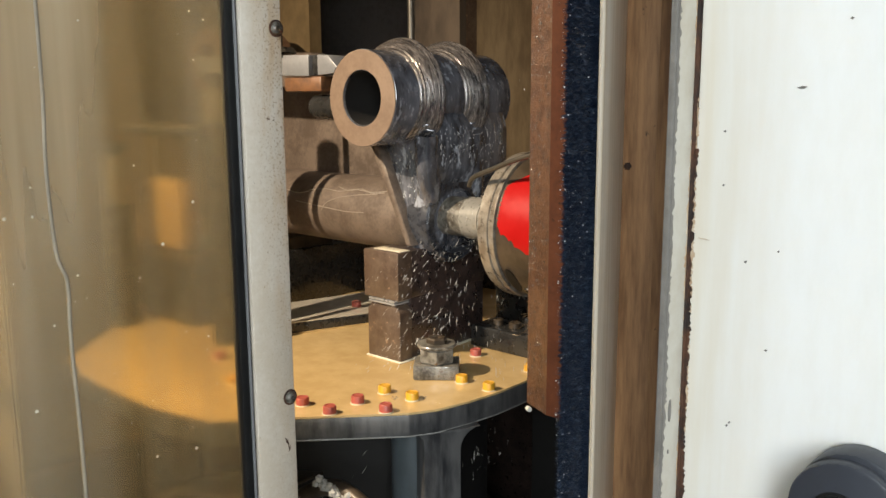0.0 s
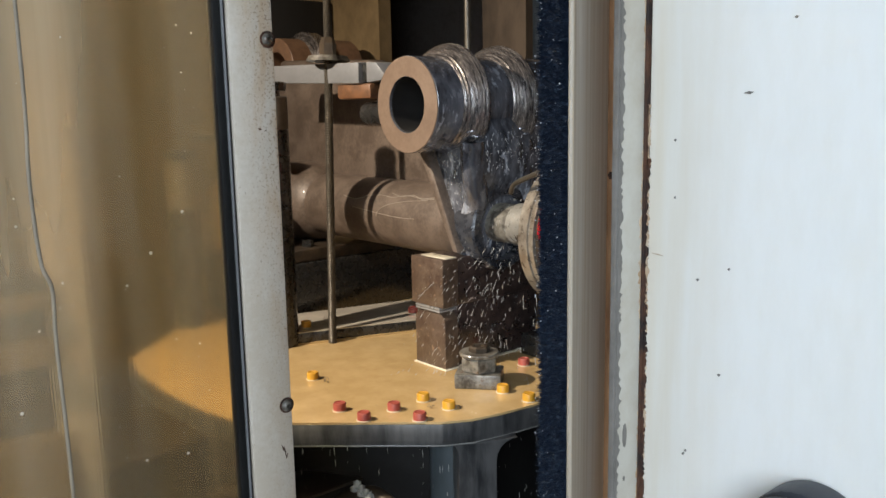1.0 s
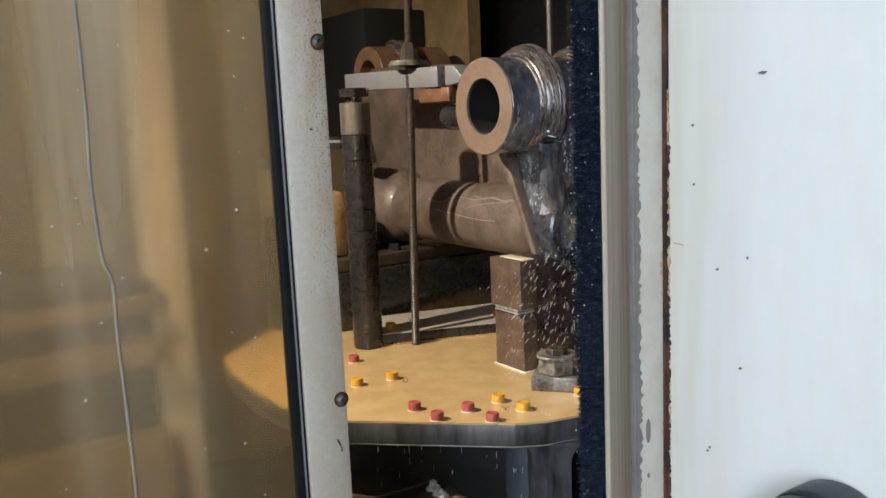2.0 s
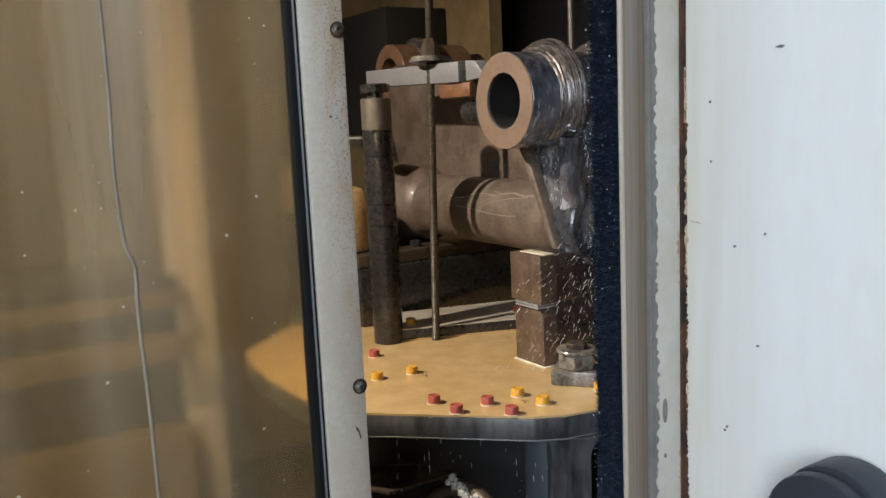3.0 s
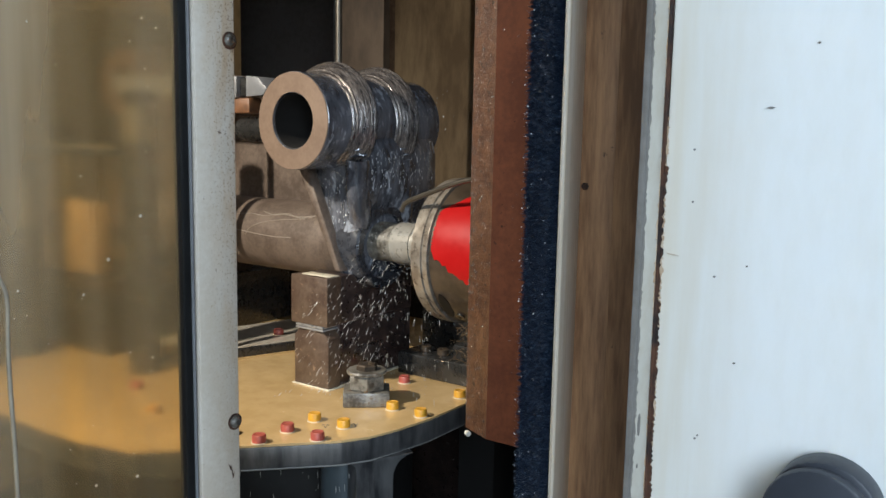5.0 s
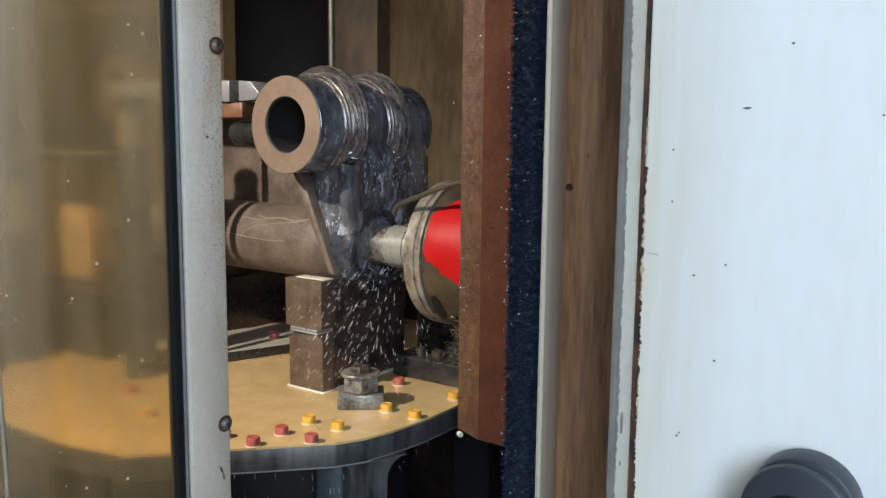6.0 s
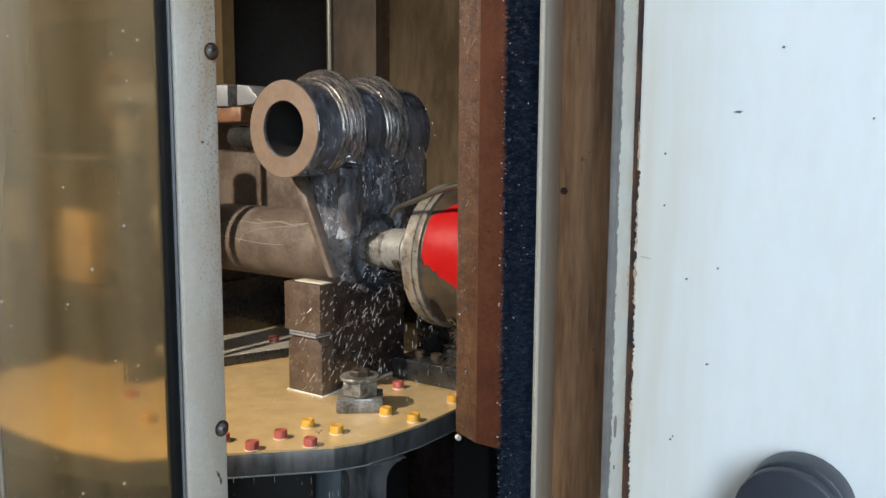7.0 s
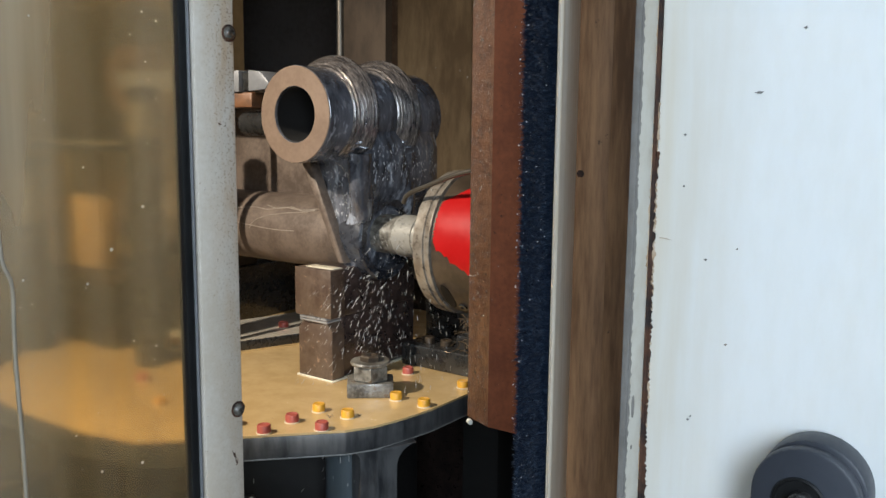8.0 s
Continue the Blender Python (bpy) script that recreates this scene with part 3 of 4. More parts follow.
def door_handle():
    h = thing("door_handle", (-0.164, 0.645, 1.20), "dark grey plastic recessed door pull on the white door", "handle")
    def stadium(r, zc, half, cx, n=18):
        up = [(cx + r * math.cos(math.pi * k / n), zc + half + r * math.sin(math.pi * k / n)) for k in range(n + 1)]
        dn = [(cx + r * math.cos(math.pi + math.pi * k / n), zc - half + r * math.sin(math.pi + math.pi * k / n)) for k in range(n + 1)]
        return up + dn
    part("base_plate", prism(stadium(0.0395, 1.1555, 0.055, -0.1640), 0.617, 0.6445, 0.003, axis="y"), HANDLE_PLASTIC, h)
    part("front_plate", prism(stadium(0.0395, 1.1520, 0.055, -0.1660), 0.605, 0.6168, 0.003, axis="y"), HANDLE_PLASTIC, h)
    ring = part("lock_ring", lathe([(0, 0.019), (0.0016, 0.019), (0.0022, 0.0175), (0.0006, 0.0165), (0.0006, 0)], (-0.170, 0.6049, 1.205), (0, -1, 0), 32), BLACK, h, "black lock ring")
    part("lock_core", lathe([(0, 0.009), (0.008, 0.009), (0.009, 0.007), (0.009, 0)], (-0.168, 0.6043, 1.206), (0, -1, 0), 20), STEEL_DARK, ring, "worn metal lock core")
    return h


door_handle()

solo("door_post", box(-0.4600, -0.4110, 0.776, 0.84, 0.1, 2.1, 0.002), STAINED, "brown coolant-stained steel door post with a screw hole", "door post", kind="structure")
solo("door_post_return", box(-0.4100, -0.30, 0.770, 0.84, 0.1, 2.1, 0.002), STAINED, "brown coolant-stained steel post return", "door post", kind="structure")
trim = prism([(-0.4335, 0.699), (-0.4300, 0.698), (-0.4285, 0.701), (-0.4490, 0.7755), (-0.4600, 0.7755), (-0.4560, 0.765)], 0.1, 2.1, 0.0006)
solo("trim_1", trim, STRIP, "pale stained metal trim strip with a raised lip", kind="structure")
# bay behind the door: its shade is put into a near-black colour
solo("wall_machine_front_right", box(-0.30, 0.65, 0.70, 0.76, 0.1, 2.15), SHADE_BLACK, "inner face of the door bay coloured near-black for shade", kind="structure", smooth=0)
solo("post_screw", lathe([(0, 0.0042), (0.0015, 0.0042), (0.0015, 0.0024), (0.0004, 0.0024), (0.0004, 0)], (-0.4435, 0.776, 1.4315), (0, -1, 0), 6), RUST, "small rusty socket screw in the door post", "screw")


def bristle_material():
    m = bpy.data.materials.new("blue_nylon_bristle")
    m.use_nodes = True
    n, li = m.node_tree.nodes, m.node_tree.links
    g, r = n.new("ShaderNodeNewGeometry"), n.new("ShaderNodeValToRGB")
    r.color_ramp.elements[0].color, r.color_ramp.elements[1].color = (0.003, 0.006, 0.014, 1), (0.060, 0.085, 0.125, 1)
    r.color_ramp.elements[1].position = 1.0
    e = r.color_ramp.elements.new(0.75)
    e.color = (0.009, 0.016, 0.032, 1)
    li.new(g.outputs["Random Per Island"], r.inputs[0])
    li.new(r.outputs[0], n["Principled BSDF"].inputs["Base Color"])
    n["Principled BSDF"].inputs["Roughness"].default_value = 0.3
    return m


def brush_seal():
    b = thing("brush_seal", (-0.45, 0.71, 0.1), "blue-black bristle brush seal wet with coolant", "brush seal")
    part("core", box(-0.4735, -0.4415, 0.704, 0.735, 0.1, 2.1, 0.006), BRUSH, b)
    rng = random.Random(3)
    v, f = [], []
    for i in range(32000):
        z = rng.uniform(0.95, 1.75)
        a = rng.uniform(-1.3, 0.3)
        x0, y0 = -0.4525 + rng.uniform(-0.0190, 0.0190), 0.707
        ln = rng.uniform(0.004, 0.009)
        dx, dy, dz = math.sin(a) * ln, -math.cos(a) * ln, rng.uniform(-0.5, 0.5) * ln
        w = 0.0008
        k = len(v)
        v += [(x0, y0, z - w), (x0, y0, z + w), (x0 + dx, y0 + dy, z + dz), (x0 + w, y0 - w, z)]
        f += [(k, k + 1, k + 2), (k, k + 3, k + 2), (k + 1, k + 3, k + 2)]
    me = bpy.data.meshes.new("bristles")
    o = Vector(b.location)
    me.from_pydata([tuple(Vector(p) - o) for p in v], [], f)
    me.materials.append(bristle_material())
    ob = new("bristle_fur", me)
    ob.parent = b
    tagged(ob, "blue-black nylon bristles", kind="stuff")
    dr = bmesh.new()
    for i in range(420):
        z = rng.uniform(1.0, 1.72)
        a = rng.uniform(0, 1) ** 1.8
        r = 0.0002 + 0.0006 * rng.random() ** 4
        p = (-0.4755 + 0.040 * a, 0.704 - 0.008 * math.sin(math.pi * min(a + 0.15, 1)), z)
        bmesh.ops.create_icosphere(dr, subdivisions=1, radius=r, matrix=Matrix.Translation(p))
    # droplets take the whitish colour so that they sparkle on the brush
    ob = part("droplet_film", dr, PALE_GLINT, b, "tiny coolant droplets")
    tagged(ob, kind="stuff")


brush_seal()


def rust_plate():
    p = thing("guard_plate", (-0.70, 1.04, 1.018), "rust-brown wet steel guard plate hanging inside the door", "guard plate")
    part("sheet", box(-0.7225, -0.50, 1.0385, 1.0445, 1.018, 2.1), RUST_PLATE, p)
    part("folded_edge", prism([(-0.7225, 1.0385), (-0.7225, 1.0455), (-0.774, 1.068), (-0.777, 1.063)], 1.018, 2.1), RUST_BAND, p, "bent rusty edge")
    part("hanger", box(-0.60, -0.56, 1.03, 1.055, 2.1, ROOF, 0.002), RUST_PLATE, p)
    rng = random.Random(8)
    dr = bmesh.new()
    for i in range(420):
        z = rng.uniform(1.02, 1.75)
        x = rng.uniform(-0.76, -0.62) if i % 6 == 0 else -0.776 + 0.050 * rng.random() ** 1.7
        y = 1.039 if x > -0.7225 else 1.0385 + (-0.7225 - x) * 0.45
        r = rng.uniform(0.0006, 0.0018)
        bmesh.ops.create_icosphere(dr, subdivisions=1, radius=r, matrix=Matrix.Translation((x, y - r * 0.3, z)) @ Matrix.Diagonal((1, 0.7, 1.3, 1)))
    tagged(part("droplet_film", dr, BEADS, p, "beads of coolant"), kind="stuff")
    part("plate_tip", lathe([(0, 0.0), (0.002, 0.0042), (0.010, 0.0042), (0.011, 0)], (-0.768, 1.052, 1.015), (0.6, -0.4, 0), 10), material("white_plug", (0.7, 0.68, 0.6), 0.4), p, "pale plug at the lower corner")


rust_plate()

# ---- rotary table ----
TZ = 0.935
CX, CY, HALF = -1.565, 1.365, 0.58


def table_outline(half):
    k = half - HALF
    corner = [(0.0, -0.603 - k), (0.15, -0.596 - k), (0.28 + 0.4 * k, -0.567 - k), (0.525 + 0.7 * k, -0.305 - 0.7 * k), (0.552 + 0.8 * k, -0.255 - 0.4 * k), (0.567 + k, -0.190), (0.577 + k, -0.110)]
    quarter = corner + [(x, -y) for x, y in corner[:0:-1]]
    return [(CX + x, CY + y) for x, y in quarter + [(-x, -y) for x, y in quarter]]


def rotary_table():
    t = thing("rotary_table", (CX, CY, 0.2), "octagonal rotary machine table wet with tan coolant", "machine table")
    part("table_body", prism(table_outline(HALF), TZ - 0.045, TZ - 0.004, 0.003), TABLE_SIDE, t, "dark cast table edge")
    part("table_surface", prism(table_outline(HALF - 0.001), TZ - 0.004, TZ, 0.0), TABLE_TOP, t, "flat top flooded with tan coolant", 0)
    rim = bmesh.new()
    pts = table_outline(HALF - 0.004)
    tube([(x, y, TZ - 0.0455) for x, y in pts + pts[:1]], 0.0028, 8, rim)
    part("drip_edge", rim, material("wet_lower_edge", (0.24, 0.235, 0.22), 0.2, bump=0.2), t, "wet pale lower edge")
    # corner legs with curved roots
    def leg_outline():
        top, out = TZ - 0.0455, [(0.0, 0.2), (0.074, 0.2)]
        out += [(0.074 + 0.042 * (1 - math.cos(q)), top - 0.042 + 0.042 * math.sin(q)) for q in [math.pi / 2 * k / 7 for k in range(8)]]
        out += [(-0.020 + 0.020 * math.sin(q), top - 0.020 + 0.020 * math.cos(q)) for q in [math.pi / 2 * k / 7 for k in range(8)]]
        return out

    leg = prism(leg_outline(), 0.0, 0.06, 0.003, axis="x")
    face = Matrix(((0.87, 0.49, 0), (-0.49, 0.87, 0), (0, 0, 1))).to_4x4()
    bmesh.ops.transform(leg, verts=leg.verts, matrix=Matrix.Translation((-1.029 - 0.053, 1.087 + 0.030, 0)) @ face)
    part("leg", leg, TABLE_SIDE, t, "grey cast corner leg streaming with coolant")
    part("leg", lathe([(0, 0.042), (0.68, 0.042)], (-1.105, 1.135, 0.2), (0, 0, 1), 24), BLUE_GREY, t, "blue-grey wet inner column")
    part("leg", box(-2.13, -2.05, 1.10, 1.25, 0.2, TZ - 0.0455, 0.004), TABLE_SIDE, t)
    # rear leg and pedestal: under-table shade put into a near-black colour
    part("leg", box(-1.14, -1.04, 1.58, 1.70, 0.2, TZ - 0.0455, 0.004), SHADE_BLACK, t)
    part("pedestal", lathe([(0, 0.42), (0.2, 0.42), (0.26, 0.36), (0.69, 0.36)], (CX, CY, 0.2), (0, 0, 1), 48), SHADE_BLACK, t, "pedestal coloured near-black for the shade under the table")
    return t


rotary_table()


def plug(x, y, mat, colour, z=TZ):
    p = thing("table_plug", (x, y, z), f"{colour} plastic plug in a table hole", "plug", "plugs in the table holes")
    part("cap", lathe([(0, 0.0125), (0.013, 0.0125), (0.0155, 0.011), (0.0155, 0.009), (0.0145, 0.0085), (0.0145, 0)], (x, y, z), (0, 0, 1), 22), mat, p)
    part("flange", lathe([(0, 0.0145), (0.0014, 0.0145), (0.0018, 0.013), (0.0018, 0)], (x, y, z), (0, 0, 1), 22), material("wet_ring", (0.6, 0.5, 0.35), 0.2, bump=0) if "wet_ring" not in bpy.data.materials else bpy.data.materials["wet_ring"], p)
    return p


red = plug(-1.222, 0.960, RED_PLASTIC, "red")
for x, y in ((-1.149, 0.964), (-1.151, 1.035), (-1.078, 1.038), (-1.176, 1.414), (-1.592, 1.023)):
    copy_thing(red, Matrix.Translation((x, y, TZ)))
copy_thing(red, Matrix.Translation((-1.625, 1.465, TZ + 0.03)))
yellow = plug(-1.154, 1.109, YELLOW_PLASTIC, "yellow")
for x, y in ((-1.086, 1.116), (-1.081, 1.255), (-1.011, 1.256), (-1.419, 1.025), (-1.430, 0.946), (-1.02, 1.404)):
    copy_thing(yellow, Matrix.Translation((x, y, TZ)))
copy_thing(yellow, Matrix.Translation((-1.70, 1.185, TZ + 0.03)))

rail = thing("fixture_rail", (-1.68, 1.38, TZ), "raised fixture rail with sides coloured dark for shade and a coolant-wet top", "fixture rail")
# body colour is dark to stand for shade on the rail's sides
part("rail_body", prism([(-1.672, 1.125), (-1.452, 1.735), (-1.680, 1.819), (-1.855, 1.188)], TZ + 0.0005, TZ + 0.027, 0.002), STEEL_DARK, rail)
part("rail_top", prism([(-1.673, 1.128), (-1.455, 1.732), (-1.678, 1.816), (-1.852, 1.189)], TZ + 0.0272, TZ + 0.030), RAIL_FILM, rail, "pale grey coolant film", 0)
part("wet_line", prism([(-1.668, 1.123), (-1.448, 1.733), (-1.46, 1.737), (-1.679, 1.127)], TZ + 0.0003, TZ + 0.004), TABLE_TOP, rail, "", 0)


def support_block():
    s = thing("support_block", (-1.312, 1.40, TZ), "rusty steel support block under the casting's tube", "support block")
    low = [(-1.362, TZ + 0.0005), (-1.262, TZ + 0.0005), (-1.262, 1.045), (-1.278, 1.062), (-1.346, 1.062), (-1.362, 1.045)]
    part("lower_block", prism(low, 1.262, 1.300, 0.002, axis="y"), BLOCK_MAT, s)
    # rear parts get a darker colour in place of shade on this side
    part("rear_block", box(-1.358, -1.266, 1.3005, 1.55, TZ + 0.0005, 1.0730, 0.003), SHADED_MAROON, s, "wet rear half of the block, coloured dark for its shaded side")
    # shims end early, keeping bright steel off the shaded side
    for z in (1.0622, 1.0682):
        part("shim", box(-1.352, -1.272, 1.2555, 1.31, z, z + 0.0045, 0.001), STEEL, s, "bright thin steel shim")
    part("upper_block", box(-1.366, -1.260, 1.256, 1.300, 1.0735, 1.178, 0.002), BLOCK_MAT, s, "upper block")
    up = [(1.3005, 1.0735), (1.55, 1.0735), (1.55, 1.178), (1.50, 1.178), (1.42, 1.142), (1.34, 1.178), (1.3005, 1.178)]
    part("vee_block", prism(up, -1.362, -1.264, 0.002, axis="x"), SHADED_MAROON, s, "wet block with a vee notch, coloured dark for its shaded side")
    part("pale_strip", box(-1.345, -1.264, 1.268, 1.298, 1.1782, 1.1800, 0.0005), bpy.data.materials.get("pale_line") or material("pale_line", (0.75, 0.68, 0.52), 0.3, bump=0.1), s, "pale strip on top")
    part("wet_line", box(-1.366, -1.258, 1.258, 1.555, TZ + 0.0002, TZ + 0.003, 0.001), bpy.data.materials["pale_line"], s, "pale coolant foam at the foot")
    return s


support_block()


def clamp_nut():
    c = thing("clamp_bolt", (-1.13, 1.262, TZ), "grimy clamping nut on a square steel pad on the table", "clamp bolt")
    x, y = -1.150, 1.256
    part("pad", box(x - 0.047, x + 0.047, y - 0.037, y + 0.037, TZ, TZ + 0.03, 0.003, turn=40), WORN_STEEL, c, "square steel pad")
    part("nut", lathe([(0, 0.036), (0.003, 0.039), (0.028, 0.039), (0.032, 0.036), (0.032, 0)], (x, y, TZ + 0.0305), (0, 0, 1), 6, turn=12), WORN_STEEL, c, "grimy hexagon nut", 20)
    part("washer", lathe([(0, 0.02), (0, 0.040), (0.004, 0.041), (0.007, 0.039), (0.007, 0.02)], (x, y, TZ + 0.0628), (0, 0, 1), 32, closed=True), WORN_STEEL, c, "worn washer")
    part("bolt_head", lathe([(0, 0.022), (0.014, 0.022), (0.017, 0.019), (0.017, 0.012), (0.008, 0.011), (0.008, 0)], (x, y, TZ + 0.0645), (0, 0, 1), 6), GRIME, c, "socket bolt head", 20)


clamp_nut()

# ---- workpiece ----
AY, AZ = 1.42, 1.234
EX, EZ = -1.327, 1.503


def fading_ring(profile, y, seg=96):
    """Raised collar round the eye that sinks into it on the underside."""
    b = bmesh.new()
    rings = []
    for along, r in profile:
        row = []
        for i in range(seg):
            a = 2 * math.pi * i / seg
            deg = math.degrees(a)
            deg = deg - 360 if deg > 270 else deg
            f = max(0.0, min(1.0, (deg + 70) / 40, (190 - deg) / 60))
            f = f * f * (3 - 2 * f)
            rr = 0.0985 + (r - 0.0985) * f
            row.append(b.verts.new((EX + rr * math.cos(a), y + along, EZ + rr * math.sin(a))))
        rings.append(row)
    for p, q in list(zip(rings, rings[1:])) + [(rings[-1], rings[0])]:
        for i in range(seg):
            j = (i + 1) % seg
            b.faces.new((p[i], p[j], q[j], q[i]))
    return b


def workpiece():
    w = thing("cast_bracket", (-1.5, AY, 1.142), "wet machined cast steel bracket with bored eyes", "workpiece")
    # bored eye along y
    part("eye", lathe([(0, 0.0575), (0, 0.098), (0.002, 0.1), (0.375, 0.1), (0.377, 0.098), (0.377, 0.0575)], (EX, 1.225, EZ), (0, 1, 0), 72, closed=True), CAST_WET, w, "dark wet bored eye")
    part("eye_face", lathe([(0, 0.0585), (0, 0.099), (0.004, 0.099), (0.004, 0.0585)], (EX, 1.2235, EZ), (0, 1, 0), 72, closed=True), CAST_FACE, w, "bright turned end face")
    # black disc and lining carry the bore's inner shade in their colour
    part("bore_shade_disc", lathe([(0, 0.056), (0.01, 0.056)], (EX, 1.56, EZ), (0, 1, 0), 40), SHADE_BLACK, w, "near-black disc standing for shade deep in the bore")
    part("bore_wall", lathe([(0, 0.0560), (0, 0.0572), (0.35, 0.0572), (0.35, 0.0560)], (EX, 1.229, EZ), (0, 1, 0), 56, closed=True), SHADE_BLACK, w, "bore wall coloured near-black for the shade inside")
    for y, r in ((1.322, 0.1275), (1.466, 0.1265)):
        prof = [(-0.031, 0.0985)]
        for q in range(25):
            u = q / 24
            prof.append((-0.030 + 0.050 * u, 0.0985 + (r - 0.0985) * math.sin(u * math.pi / 2) ** 0.9 - (0.0012 if q % 3 == 1 else 0.0) - 0.0005 * math.sin(q * 2.3)))
        prof += [(0.026, r - 0.003), (0.033, r - 0.013), (0.040, 0.0985)]
        part("collar", fading_ring(prof, y), COLLAR, w, "worn bright collar with turned grooves")
        # the collar runs on as a rounded rib down the web
        rib = curve_points([(EX + 0.055, y + 0.006, EZ + 0.01), (EX + 0.084, y + 0.007, EZ - 0.060), (EX + 0.080, y + 0.012, EZ - 0.110), (EX + 0.078, y + 0.018, EZ - 0.155), (-1.256, y + 0.030, 1.300), (-1.290, y + 0.036, 1.245)], 6)
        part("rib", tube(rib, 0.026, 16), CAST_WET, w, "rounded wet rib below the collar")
    # web between eye and hub
    web = [(EX - 0.075, EZ - 0.075), (EX - 0.04, EZ - 0.02), (EX + 0.09, EZ - 0.02), (EX + 0.105, EZ - 0.07), (-1.222, 1.36), (-1.232, 1.33), (-1.250, 1.30), (-1.262, 1.18), (-1.272, 1.155), (-1.288, 1.16), (-1.31, 1.22)]
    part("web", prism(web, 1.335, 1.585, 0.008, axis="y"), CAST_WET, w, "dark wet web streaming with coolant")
    rib = [(EX - 0.08, EZ - 0.08), (EX - 0.055, EZ - 0.075), (-1.272, 1.185), (-1.288, 1.185)]
    part("rib", prism(rib, 1.31, 1.36, 0.004, axis="y"), CAST, w, "edge rib of the web")
    srng = random.Random(77)
    for i in range(14):
        y0 = srng.uniform(1.31, 1.57)
        pts, z = [], EZ - 0.045 - 0.03 * srng.random()
        zend = srng.uniform(1.36, 1.40)
        x_of = lambda q: -1.221
        yy = y0
        while z > zend:
            pts.append((x_of(z), yy, z))
            yy += srng.uniform(-0.009, 0.009) - 0.002
            z -= srng.uniform(0.012, 0.024)
        if len(pts) > 2:
            part("coolant_stream", tube(curve_points(pts, 4), srng.uniform(0.0002, 0.0006), 6), BEADS, w, "stream of coolant")
    for i in range(12):
        x0 = srng.uniform(EX - 0.045, EX + 0.07)
        pts, z = [], EZ - 0.10
        while z > 1.20 + 0.12 * srng.random():
            pts.append((x0, 1.333 if z < EZ - 0.12 else 1.30, z))
            x0 += srng.uniform(-0.008, 0.014)
            z -= srng.uniform(0.014, 0.03)
        if len(pts) > 2:
            part("coolant_stream", tube(curve_points(pts, 4), srng.uniform(0.0002, 0.0006), 6), BEADS, w, "stream of coolant")
    wet = bmesh.new()
    for i in range(230):
        z = 1.24 + (EZ - 0.06 - 1.24) * srng.random() ** 0.8
        r = srng.uniform(0.0004, 0.0013)
        if i % 3:
            at = (-1.222, srng.uniform(1.345, 1.57), 1.36 + (z - 1.24) * 0.40)
            fl = (0.35, 0.8, srng.uniform(1.5, 4.5), 1)
        else:
            at = (srng.uniform(EX - 0.05 + (EZ - z) * 0.22, EX + 0.08), 1.335, 1.24 + (z - 1.24) * 0.74)
            fl = (0.8, 0.35, srng.uniform(1.5, 4.5), 1)
        turn = Matrix.Rotation(srng.uniform(-0.5, 0.5), 4, "X" if i % 3 else "Y")
        bmesh.ops.create_icosphere(wet, subdivisions=1, radius=r, matrix=Matrix.Translation(at) @ turn @ Matrix.Diagonal(fl))
    # flattened pale flecks stand for glints on the wet web
    tagged(part("coolant_glints", wet, PALE_GLINT, w, "pale flecks painted as glints on running coolant"), kind="stuff")
    # hub and tube along x
    part("hub", lathe([(0, 0.073), (0, 0.090), (0.004, 0.0945), (0.035, 0.097), (0.06, 0.093), (0.08, 0.088), (0.08, 0.073)], (-1.239, AY, AZ), (-1, 0, 0), 64, closed=True), HUB_WET, w, "wet hub being bored")
    part("tube", lathe([(0, 0.0845), (0.645, 0.0845)], (-1.305, AY, AZ), (-1, 0, 0), 56), CAST, w, "brown machined tube")
    def on_tube(x, deg):
        a = radians(deg)
        return (x, AY - 0.0848 * math.cos(a), AZ + 0.0848 * math.sin(a))
    chalk = material("pale_scratch", (0.27, 0.225, 0.18), 0.5, bump=0)
    for line in (((-1.66, 34), (-1.60, 38), (-1.55, 36), (-1.50, 42), (-1.44, 40), (-1.38, 46)), ((-1.60, 2), (-1.585, 14), (-1.55, 24), (-1.49, 32), (-1.42, 37)),
                 ((-1.70, 12), (-1.62, 8), (-1.52, 4), (-1.45, 5)), ((-1.56, 44), (-1.52, 39), (-1.48, 44), (-1.44, 38), (-1.40, 41)), ((-1.75, 30), (-1.70, 26), (-1.66, 31))):
        part("scratch", tube(curve_points([on_tube(*q) for q in line], 6), 0.0010, 5), chalk, w, "pale curved scratch")
    part("tube_end", lathe([(0, 0.0845), (0.02, 0.10), (0.10, 0.115), (0.16, 0.115), (0.165, 0.06), (0.165, 0)], (-1.93, AY, AZ), (-1, 0, 0), 48), CAST, w)
    # broad plate rising behind the tube to the second eye
    plate = [(-2.15, 1.25), (-1.40, 1.25), (-1.40, 1.34), (-1.46, 1.42), (-1.60, 1.50), (-1.75, 1.62), (-2.2, 1.64), (-2.25, 1.5)]
    part("plate", prism(plate, 1.44, 1.50, 0.012, axis="y"), CAST, w, "broad brown cast plate")
    part("eye", lathe([(0, 0.0575), (0, 0.098), (0.002, 0.1), (0.26, 0.1), (0.26, 0.0575)], (-2.32, 1.5, 1.615), (0, 1, 0), 56, closed=True), material("rust_brown_eye", (0.20, 0.112, 0.066), 0.45, dark=(0.09, 0.048, 0.028), grain=60, stain=15, bump=0.3), w, "rust-brown second bored eye")
    part("collar", lathe([(-0.028, 0.099), (-0.006, 0.122), (0.03, 0.122), (0.05, 0.099)], (-2.32, 1.60, 1.615), (0, 1, 0), 48, closed=True), COLLAR, w)
    return w


workpiece()

